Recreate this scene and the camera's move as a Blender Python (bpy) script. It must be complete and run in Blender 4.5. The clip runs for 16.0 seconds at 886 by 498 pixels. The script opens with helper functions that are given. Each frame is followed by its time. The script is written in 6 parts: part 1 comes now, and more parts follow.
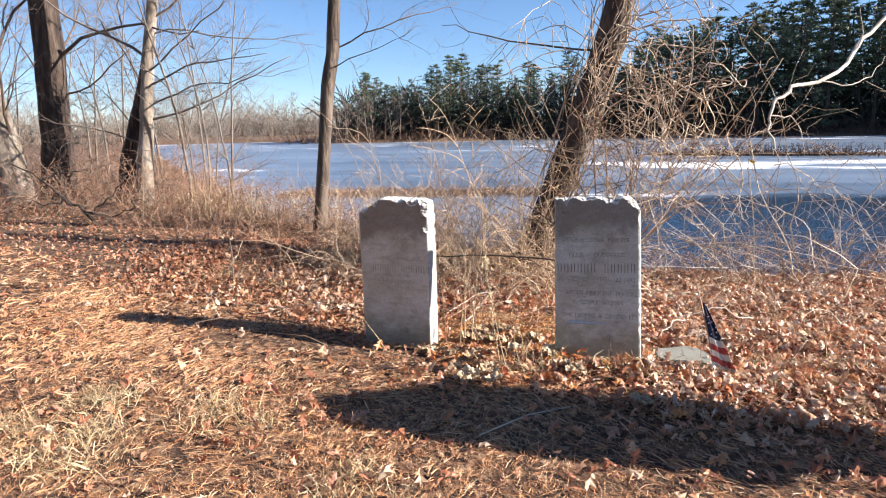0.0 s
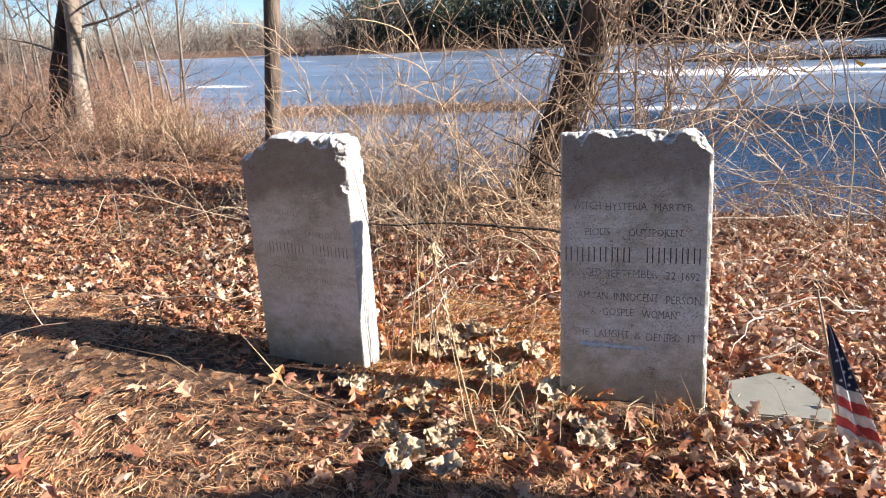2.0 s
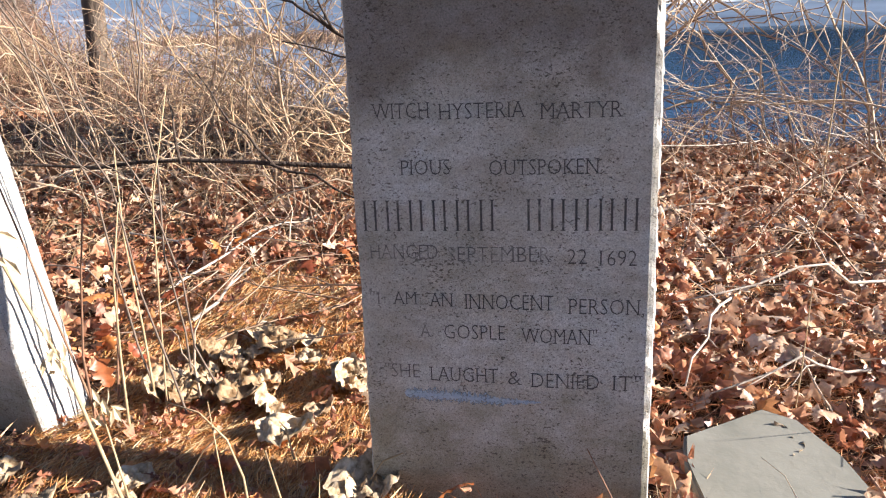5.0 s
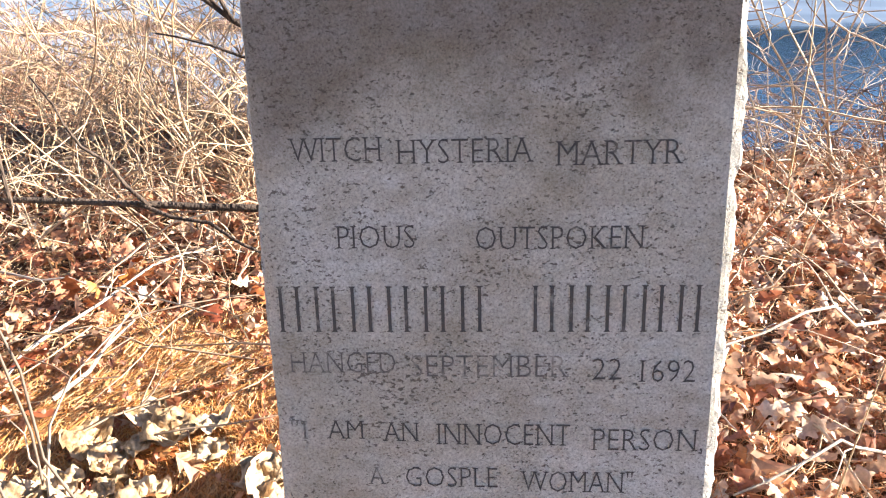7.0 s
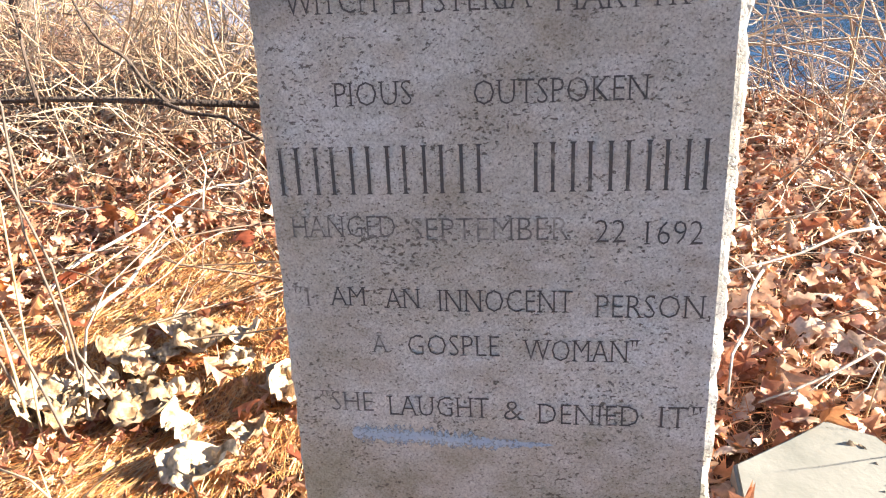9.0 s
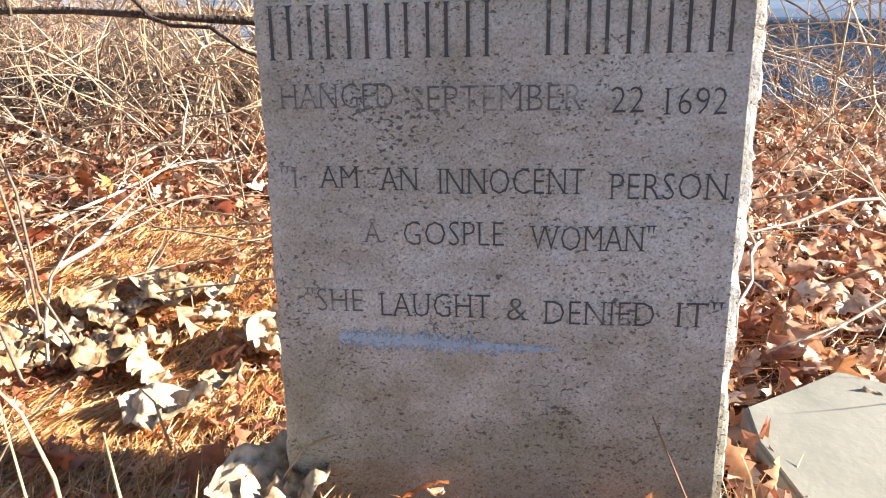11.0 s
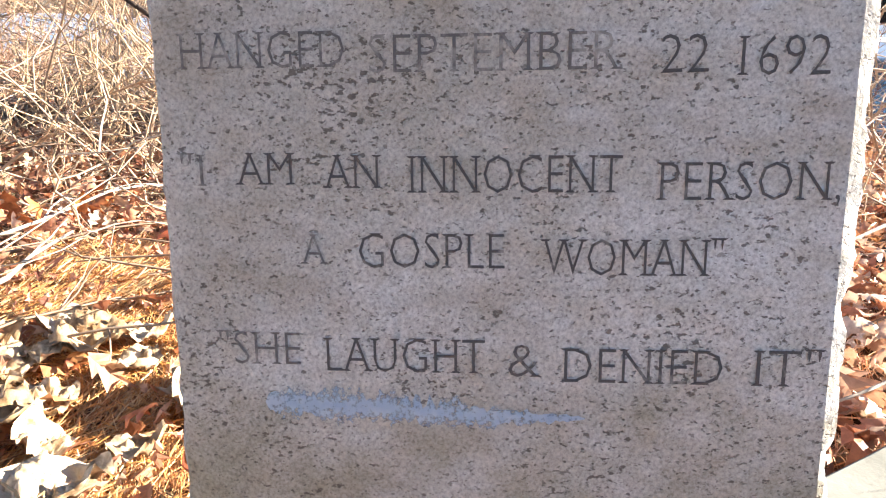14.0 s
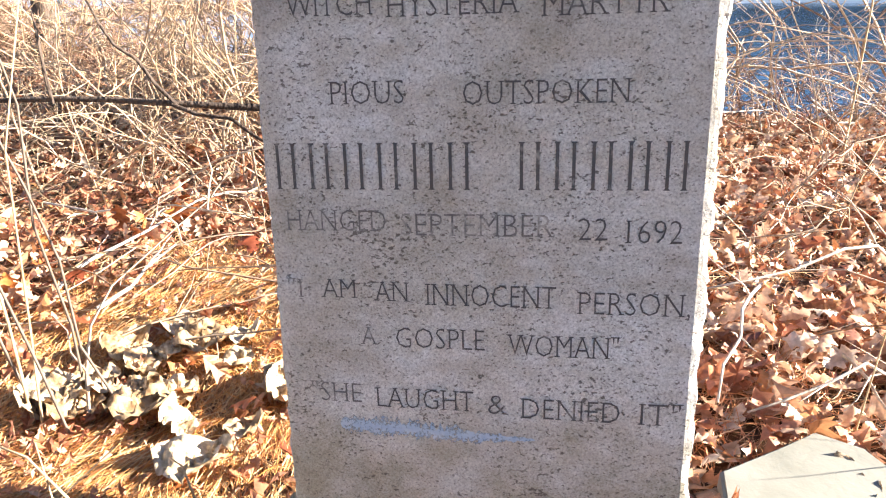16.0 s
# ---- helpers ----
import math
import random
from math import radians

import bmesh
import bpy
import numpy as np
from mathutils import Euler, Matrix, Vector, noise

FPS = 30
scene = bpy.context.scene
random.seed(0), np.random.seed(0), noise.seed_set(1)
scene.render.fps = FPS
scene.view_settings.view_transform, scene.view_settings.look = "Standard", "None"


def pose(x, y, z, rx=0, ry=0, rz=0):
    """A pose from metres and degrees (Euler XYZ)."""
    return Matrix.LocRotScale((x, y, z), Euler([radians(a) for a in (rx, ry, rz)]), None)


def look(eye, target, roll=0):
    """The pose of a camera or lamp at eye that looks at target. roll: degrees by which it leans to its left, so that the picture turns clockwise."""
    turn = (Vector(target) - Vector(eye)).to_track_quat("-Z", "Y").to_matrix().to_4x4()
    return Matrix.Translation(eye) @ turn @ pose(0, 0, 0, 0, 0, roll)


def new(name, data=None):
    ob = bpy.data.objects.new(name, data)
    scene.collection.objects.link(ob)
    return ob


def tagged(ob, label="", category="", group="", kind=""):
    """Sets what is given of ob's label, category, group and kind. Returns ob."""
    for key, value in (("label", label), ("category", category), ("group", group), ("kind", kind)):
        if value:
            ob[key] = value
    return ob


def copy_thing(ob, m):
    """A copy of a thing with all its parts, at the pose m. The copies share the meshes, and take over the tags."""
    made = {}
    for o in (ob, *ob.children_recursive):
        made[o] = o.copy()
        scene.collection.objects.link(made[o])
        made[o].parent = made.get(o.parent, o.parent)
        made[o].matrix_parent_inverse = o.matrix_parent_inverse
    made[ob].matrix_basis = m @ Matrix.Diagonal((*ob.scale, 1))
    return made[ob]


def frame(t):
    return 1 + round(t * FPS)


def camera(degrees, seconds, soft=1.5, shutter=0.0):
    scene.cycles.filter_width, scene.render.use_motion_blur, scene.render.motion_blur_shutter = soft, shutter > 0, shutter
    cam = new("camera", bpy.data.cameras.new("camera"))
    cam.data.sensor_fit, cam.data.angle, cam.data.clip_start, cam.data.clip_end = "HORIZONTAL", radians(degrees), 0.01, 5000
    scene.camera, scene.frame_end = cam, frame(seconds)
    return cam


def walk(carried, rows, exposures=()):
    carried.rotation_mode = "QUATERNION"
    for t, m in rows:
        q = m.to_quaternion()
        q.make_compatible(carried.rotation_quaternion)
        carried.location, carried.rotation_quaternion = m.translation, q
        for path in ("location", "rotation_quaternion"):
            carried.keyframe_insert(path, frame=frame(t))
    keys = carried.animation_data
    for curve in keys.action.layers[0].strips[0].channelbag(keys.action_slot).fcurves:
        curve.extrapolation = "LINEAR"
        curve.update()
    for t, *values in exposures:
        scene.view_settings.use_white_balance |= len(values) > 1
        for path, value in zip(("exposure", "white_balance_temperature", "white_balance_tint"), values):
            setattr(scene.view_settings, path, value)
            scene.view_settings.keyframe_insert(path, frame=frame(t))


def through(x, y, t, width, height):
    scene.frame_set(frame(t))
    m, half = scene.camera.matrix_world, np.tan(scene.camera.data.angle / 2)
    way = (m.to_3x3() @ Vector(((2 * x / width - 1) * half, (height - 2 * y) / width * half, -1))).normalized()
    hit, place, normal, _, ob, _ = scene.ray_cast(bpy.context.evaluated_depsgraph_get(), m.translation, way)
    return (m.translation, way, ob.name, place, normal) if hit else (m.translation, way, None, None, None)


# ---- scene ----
EXPOSURE_ROWS = [(0.0, 1.52, 6250, 14), (2.0, 1.49, 6250, 14), (4.2, 1.46, 6250, 14), (5.2, 1.46, 6300, 14), (7.3, 2.32, 6600, 12), (9.4, 2.30, 6600, 12), (9.7, 2.23, 6600, 12), (11.8, 2.05, 6500, 11), (12.2, 2.08, 6500, 11), (12.6, 2.18, 6500, 11), (13.0, 2.42, 6500, 11), (16.0, 2.45, 6550, 12)]
cam = camera(68, 16.0, soft=1.15)
PATH = [
    (0, look((0.050, -4.439, 1.582), (-0.425, -2.530, 1.225), -1.1)),
    (0.5, look((-0.006, -3.866, 1.534), (-0.478, -1.975, 1.083), -0.9)),
    (1, look((-0.015, -3.349, 1.475), (-0.599, -1.496, 0.998), -1.8)),
    (1.5, look((-0.024, -2.894, 1.466), (-0.593, -1.061, 0.901), -1.0)),
    (2, look((-0.080, -2.484, 1.471), (-0.574, -0.644, 0.864), -2.2)),
    (2.5, look((0.062, -2.147, 1.472), (-0.510, -0.323, 0.884), -0.5)),
    (3, look((0.166, -1.918, 1.446), (-0.373, -0.146, 0.691), -0.5)),
    (3.5, look((0.116, -1.676, 1.424), (-0.318, 0.098, 0.609), -1.9)),
    (4, look((0.137, -1.531, 1.336), (-0.279, 0.245, 0.516), -0.4)),
    (4.2, look((0.141, -1.422, 1.278), (-0.257, 0.344, 0.428), -0.6)),
    (4.5, look((0.121, -1.289, 1.205), (-0.219, 0.487, 0.349), -2.3)),
    (5, look((0.087, -1.063, 1.051), (-0.209, 0.756, 0.276), -2.2)),
    (5.2, look((0.035, -0.951, 1.075), (-0.174, 0.844, 0.218), -1.3)),
    (7.3, look((-0.026, -0.610, 0.985), (-0.090, 1.237, 0.219), -0.1)),
    (7.5, look((-0.023, -0.638, 0.926), (-0.097, 1.239, 0.240), 0.3)),
    (8, look((0.008, -0.598, 0.971), (-0.146, 1.186, 0.080), -2.0)),
    (8.5, look((0.000, -0.660, 0.877), (-0.146, 1.186, 0.122), -0.7)),
    (9, look((0.034, -0.652, 0.892), (-0.172, 1.129, 0.006), -2.0)),
    (9.5, look((0.029, -0.702, 0.804), (-0.175, 1.108, -0.020), -1.3)),
    (11.8, look((-0.005, -0.585, 0.646), (-0.130, 1.250, -0.140), 0.5)),
    (12, look((-0.009, -0.548, 0.620), (-0.128, 1.291, -0.158), 0.6)),
    (12.5, look((-0.019, -0.463, 0.547), (-0.114, 1.425, -0.103), 0.7)),
    (13, look((-0.022, -0.452, 0.573), (-0.097, 1.417, -0.136), 1.1)),
    (13.5, look((-0.014, -0.450, 0.578), (-0.095, 1.418, -0.133), 1.1)),
    (14, look((-0.004, -0.447, 0.580), (-0.099, 1.432, -0.099), 0.6)),
    (14.5, look((0.009, -0.446, 0.607), (-0.110, 1.416, -0.113), 0.3)),
    (15, look((0.016, -0.490, 0.651), (-0.084, 1.387, -0.030), 1.0)),
    (15.5, look((0.009, -0.589, 0.722), (-0.100, 1.291, 0.047), 1.2)),
    (16, look((0.066, -0.688, 0.875), (-0.172, 1.116, 0.043), -1.0)),
]
walk(cam, PATH, EXPOSURE_ROWS)

# ---- light ----
SUN_ELEVATION, SUN_SIDE = radians(22.8), radians(4.3)   # low winter sun from +x, a hair behind the faces
sun_way = Vector((math.cos(SUN_SIDE) * math.cos(SUN_ELEVATION), math.sin(SUN_SIDE) * math.cos(SUN_ELEVATION), math.sin(SUN_ELEVATION)))
world = bpy.data.worlds.new("sky_world")
scene.world = world
world.use_nodes = True
wn = world.node_tree
sky = wn.nodes.new("ShaderNodeTexSky")
sky.sky_type, sky.sun_disc = "NISHITA", False
sky.sun_elevation, sky.sun_rotation = SUN_ELEVATION, radians(90) - SUN_SIDE
sky.air_density, sky.dust_density, sky.ozone_density = 1.0, 0.0, 4.5
sky.altitude = 1500
wn.nodes["Background"].inputs["Strength"].default_value = 0.061
wn.links.new(sky.outputs["Color"], wn.nodes["Background"].inputs["Color"])
lamp = bpy.data.lights.new("sun", "SUN")
lamp.energy, lamp.angle, lamp.color = 5.0, radians(0.53), (1.0, 0.92, 0.79)
sun = new("sun", lamp)
sun.matrix_world = Matrix.Translation((20, 0, 20)) @ sun_way.to_track_quat("Z", "Y").to_matrix().to_4x4()

# ---- materials ----
def material(name, rough=0.8, metal=0.0):
    m = bpy.data.materials.new(name)
    m.use_nodes = True
    b = m.node_tree.nodes["Principled BSDF"]
    b.inputs["Roughness"].default_value, b.inputs["Metallic"].default_value = rough, metal
    return m, m.node_tree, b


def node(t, kind, **props):
    n = t.nodes.new(kind)
    for key, value in props.items():
        n.inputs[key.replace("_", " ")].default_value = value
    return n


def noise_tex(t, scale, detail=4.0, rough=0.55, vector=None):
    n = node(t, "ShaderNodeTexNoise", Scale=scale, Detail=detail, Roughness=rough)
    if vector is not None:
        t.links.new(vector, n.inputs["Vector"])
    return n.outputs["Fac"]


def ramp(t, fac, stops):
    n = t.nodes.new("ShaderNodeValToRGB")
    while len(n.color_ramp.elements) < len(stops):
        n.color_ramp.elements.new(0.5)
    for e, (p, c) in zip(n.color_ramp.elements, stops):
        e.position, e.color = p, (*c, 1.0) if len(c) == 3 else c
    t.links.new(fac, n.inputs["Fac"])
    return n.outputs["Color"]


def mix(t, fac, a, b, mode="MIX"):
    n = t.nodes.new("ShaderNodeMix")
    n.data_type, n.blend_type = "RGBA", mode
    for socket, value in ((n.inputs[0], fac), (n.inputs[6], a), (n.inputs[7], b)):
        if isinstance(value, bpy.types.NodeSocket):
            t.links.new(value, socket)
        elif isinstance(value, (int, float)):
            socket.default_value = value
        else:
            socket.default_value = (*value, 1.0)
    return n.outputs[2]


def calc(t, op, a, b=0.0, clamp=False):
    n = t.nodes.new("ShaderNodeMath")
    n.operation, n.use_clamp = op, clamp
    for socket, value in zip(n.inputs, (a, b)):
        if isinstance(value, bpy.types.NodeSocket):
            t.links.new(value, socket)
        else:
            socket.default_value = value
    return n.outputs[0]


def bump(t, b, height, strength=0.5, distance=0.01):
    n = node(t, "ShaderNodeBump", Strength=strength, Distance=distance)
    t.links.new(height, n.inputs["Height"])
    t.links.new(n.outputs["Normal"], b.inputs["Normal"])


def where(t, kind="Object"):
    return t.nodes.new("ShaderNodeTexCoord").outputs[kind]


def spread(t, vector, scale):
    n = t.nodes.new("ShaderNodeMapping")
    n.inputs["Scale"].default_value = scale
    t.links.new(vector, n.inputs["Vector"])
    return n.outputs["Vector"]


def islands(t):
    return t.nodes.new("ShaderNodeNewGeometry").outputs["Random Per Island"]


def turned(t, vector, scale=(1, 1, 1), turn=(0.5, 0.9, 0.4)):
    n = t.nodes.new("ShaderNodeMapping")
    n.inputs["Scale"].default_value, n.inputs["Rotation"].default_value = scale, turn
    t.links.new(vector, n.inputs["Vector"])
    return n.outputs["Vector"]


def m_granite():
    m, t, b = material("granite", 0.88)
    raw = where(t)
    p = turned(t, raw)
    broad = ramp(t, noise_tex(t, 3.6, 6, 0.62, p), [(0.30, (0.50, 0.47, 0.39)), (0.46, (0.61, 0.59, 0.53)), (0.56, (0.68, 0.67, 0.625)), (0.72, (0.695, 0.70, 0.67))])
    xyz = t.nodes.new("ShaderNodeSeparateXYZ")
    t.links.new(raw, xyz.inputs[0])
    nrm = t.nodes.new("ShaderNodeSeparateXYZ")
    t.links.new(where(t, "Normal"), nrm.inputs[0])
    # the dressed front is weathered; other faces take a tone of their own
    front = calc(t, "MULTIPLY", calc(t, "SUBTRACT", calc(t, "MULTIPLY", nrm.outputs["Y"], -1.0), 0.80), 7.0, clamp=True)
    head = calc(t, "ADD", calc(t, "MULTIPLY", calc(t, "SUBTRACT", xyz.outputs["Z"], 0.885), 7.0), calc(t, "MULTIPLY", calc(t, "SUBTRACT", noise_tex(t, 5, 5, 0.6, p), 0.5), 4.5))
    head = calc(t, "MULTIPLY", calc(t, "ADD", head, 0.4, clamp=True), 0.74)
    col = mix(t, head, broad, (0.22, 0.185, 0.165))
    # soft horizontal tide marks and brown mildew
    mildew = ramp(t, noise_tex(t, 6.5, 7, 0.7, turned(t, raw, (0.55, 1, 1.5), (0.2, 0.3, 0.1))), [(0.48, (0, 0, 0)), (0.72, (0.5, 0.5, 0.5))])
    col = mix(t, mildew, col, (0.30, 0.25, 0.165))
    foot = calc(t, "ADD", calc(t, "MULTIPLY", calc(t, "SUBTRACT", 0.30, xyz.outputs["Z"]), 5.0), calc(t, "MULTIPLY", calc(t, "SUBTRACT", noise_tex(t, 11, 6, 0.65, p), 0.5), 3.2), clamp=True)
    col = mix(t, calc(t, "MULTIPLY", foot, 0.68), col, (0.31, 0.28, 0.175))
    small = ramp(t, noise_tex(t, 34, 6, 0.7, turned(t, raw, (0.6, 1, 1.0), (0.3, 0.5, 0.2))), [(0.40, (1.06, 1.06, 1.07)), (0.64, (0.86, 0.82, 0.75))])
    col = mix(t, 0.8, col, small, "MULTIPLY")
    side_tone = ramp(t, noise_tex(t, 16, 5, 0.65, p), [(0.3, (0.34, 0.325, 0.30)), (0.5, (0.45, 0.44, 0.42)), (0.7, (0.54, 0.53, 0.51))])
    # up-facing faces whitened: sunlight on the broken head put into the colour
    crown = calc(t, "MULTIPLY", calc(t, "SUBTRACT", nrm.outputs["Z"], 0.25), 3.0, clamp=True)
    side_tone = mix(t, calc(t, "MULTIPLY", crown, ramp(t, noise_tex(t, 22, 4, 0.6, p), [(0.36, (0.35, 0.35, 0.35)), (0.52, (1, 1, 1))])), side_tone, (0.80, 0.79, 0.76))
    col = mix(t, front, side_tone, col)
    grain = ramp(t, noise_tex(t, 330, 3, 0.6, p), [(0.3, (0.66, 0.64, 0.62)), (0.52, (1.0, 1.0, 1.0)), (0.72, (1.22, 1.21, 1.2))])
    col = mix(t, 1.0, col, grain, "MULTIPLY")
    # scattered dark flecks, gathered in places
    where_pits = noise_tex(t, 9, 4, 0.65, p)
    fleck = calc(t, "ADD", noise_tex(t, 235, 2, 0.55, turned(t, raw, (0.62, 1, 0.95), (0.35, 0.25, 0.15))), calc(t, "MULTIPLY", calc(t, "SUBTRACT", 0.5, where_pits), 0.42))
    pits = ramp(t, fleck, [(0.315, (1, 1, 1)), (0.375, (0, 0, 0))])
    dust = ramp(t, noise_tex(t, 260, 2, 0.5, turned(t, raw, (0.7, 1, 1.0), (1.1, 0.25, 0.7))), [(0.31, (0.7, 0.7, 0.7)), (0.37, (0, 0, 0))])
    dark = calc(t, "MAXIMUM", pits, dust)
    col = mix(t, calc(t, "MULTIPLY", dark, 0.82), col, (0.115, 0.092, 0.072))
    t.links.new(col, b.inputs["Base Color"])
    h = calc(t, "SUBTRACT", noise_tex(t, 120, 5, 0.7, p), calc(t, "MULTIPLY", dark, 1.0))
    bump(t, b, h, 0.5, 0.003)
    return m


def m_letter(name, cut, stone, low, high):
    """Cut strokes, worn away in places to the colour of the stone."""
    m, t, b = material(name, 0.95)
    p = turned(t, where(t))
    wear = calc(t, "ADD", calc(t, "MULTIPLY", noise_tex(t, 26, 4, 0.65, p), 0.65), calc(t, "MULTIPLY", noise_tex(t, 150, 3, 0.6, p), 0.35))
    t.links.new(ramp(t, wear, [(low, cut), (high, stone)]), b.inputs["Base Color"])
    bump(t, b, noise_tex(t, 150, 4, 0.65, p), 0.5, 0.003)
    return m


def m_smear():
    """A thin broken film of pale blue paint that lets the stone show through."""
    m, t, b = material("blue_smear", 0.8)
    p = where(t)
    xyz = t.nodes.new("ShaderNodeSeparateXYZ")
    t.links.new(p, xyz.inputs[0])
    mid = calc(t, "SUBTRACT", 0.2548, calc(t, "MULTIPLY", xyz.outputs["X"], 0.036))
    off = calc(t, "MULTIPLY", calc(t, "ABSOLUTE", calc(t, "SUBTRACT", xyz.outputs["Z"], mid)), 46.0)
    grain = calc(t, "ADD", calc(t, "MULTIPLY", noise_tex(t, 260, 3, 0.65, p), 2.6), calc(t, "MULTIPLY", noise_tex(t, 40, 4, 0.6, p), 1.2))
    film = calc(t, "MULTIPLY", calc(t, "SUBTRACT", grain, calc(t, "ADD", off, 1.12)), 1.5, clamp=True)
    t.links.new(ramp(t, noise_tex(t, 70, 4, 0.6, p), [(0.35, (0.40, 0.53, 0.68)), (0.65, (0.56, 0.66, 0.74))]), b.inputs["Base Color"])
    clear_ = t.nodes.new("ShaderNodeBsdfTransparent")
    mx = t.nodes.new("ShaderNodeMixShader")
    t.links.new(calc(t, "MULTIPLY", film, 0.88), mx.inputs[0])
    t.links.new(clear_.outputs[0], mx.inputs[1])
    t.links.new(b.outputs[0], mx.inputs[2])
    t.links.new(mx.outputs[0], t.nodes["Material Output"].inputs["Surface"])
    return m


def m_plain(name, colors, scale=8, rough=0.85, bump_scale=None, strength=0.4, dist=0.01, stretch=None, detail=5):
    m, t, b = material(name, rough)
    p = where(t)
    if stretch:
        p = spread(t, p, stretch)
    n = len(colors)
    t.links.new(ramp(t, noise_tex(t, scale, detail, 0.6, p), [(0.3 + 0.4 * i / max(n - 1, 1), c) for i, c in enumerate(colors)]), b.inputs["Base Color"])
    if bump_scale:
        bump(t, b, noise_tex(t, bump_scale, 4, 0.6, p), strength, dist)
    return m


def m_islands(name, colors, rough=0.7, through=0.0, grain=60.0):
    """Each loose piece takes a colour of its own; thin pieces let some light through."""
    m, t, b = material(name, rough)
    n = len(colors)
    col = ramp(t, islands(t), [((i + 0.0) / n, c) for i, c in enumerate(colors)])
    shade = ramp(t, noise_tex(t, grain, 3, 0.6, where(t)), [(0.3, (0.7, 0.68, 0.66)), (0.7, (1.15, 1.15, 1.15))])
    col = mix(t, 1.0, col, shade, "MULTIPLY")
    t.links.new(col, b.inputs["Base Color"])
    b.inputs["Specular IOR Level"].default_value = 0.45
    if through:
        tr = t.nodes.new("ShaderNodeBsdfTranslucent")
        t.links.new(col, tr.inputs["Color"])
        mx = t.nodes.new("ShaderNodeMixShader")
        mx.inputs[0].default_value = through
        t.links.new(b.outputs[0], mx.inputs[1]), t.links.new(tr.outputs[0], mx.inputs[2])
        t.links.new(mx.outputs[0], t.nodes["Material Output"].inputs["Surface"])
    return m


def m_ground():
    m, t, b = material("leaf_mould", 0.95)
    p = where(t)
    soil = ramp(t, noise_tex(t, 2.2, 6, 0.65, p), [(0.3, (0.035, 0.018, 0.010)), (0.5, (0.085, 0.043, 0.023)), (0.7, (0.19, 0.10, 0.05))])
    # trodden-in scraps of leaf, each of its own colour
    cells = node(t, "ShaderNodeTexVoronoi", Scale=24.0, Randomness=1.0)
    warp = t.nodes.new("ShaderNodeTexNoise")
    warp.inputs["Scale"].default_value = 30.0
    t.links.new(p, warp.inputs["Vector"])
    t.links.new(mix(t, 0.03, p, warp.outputs["Color"]), cells.inputs["Vector"])
    pick_ = t.nodes.new("ShaderNodeSeparateXYZ")
    t.links.new(cells.outputs["Color"], pick_.inputs[0])
    scrap = ramp(t, pick_.outputs["X"], [(0.0, (0.14, 0.065, 0.032)), (0.3, (0.26, 0.145, 0.075)), (0.55, (0.20, 0.10, 0.047)), (0.8, (0.36, 0.235, 0.145)), (1.0, (0.29, 0.135, 0.055))])
    shown = calc(t, "MULTIPLY", calc(t, "SUBTRACT", pick_.outputs["Y"], 0.45), 8.0, clamp=True)
    col = mix(t, shown, soil, scrap)
    fine = ramp(t, noise_tex(t, 45, 4, 0.7, p), [(0.3, (0.5, 0.48, 0.45)), (0.7, (1.3, 1.3, 1.3))])
    t.links.new(mix(t, 1.0, col, fine, "MULTIPLY"), b.inputs["Base Color"])
    bump(t, b, calc(t, "ADD", noise_tex(t, 40, 5, 0.7, p), calc(t, "MULTIPLY", cells.outputs["Distance"], 0.6)), 0.8, 0.03)
    return m


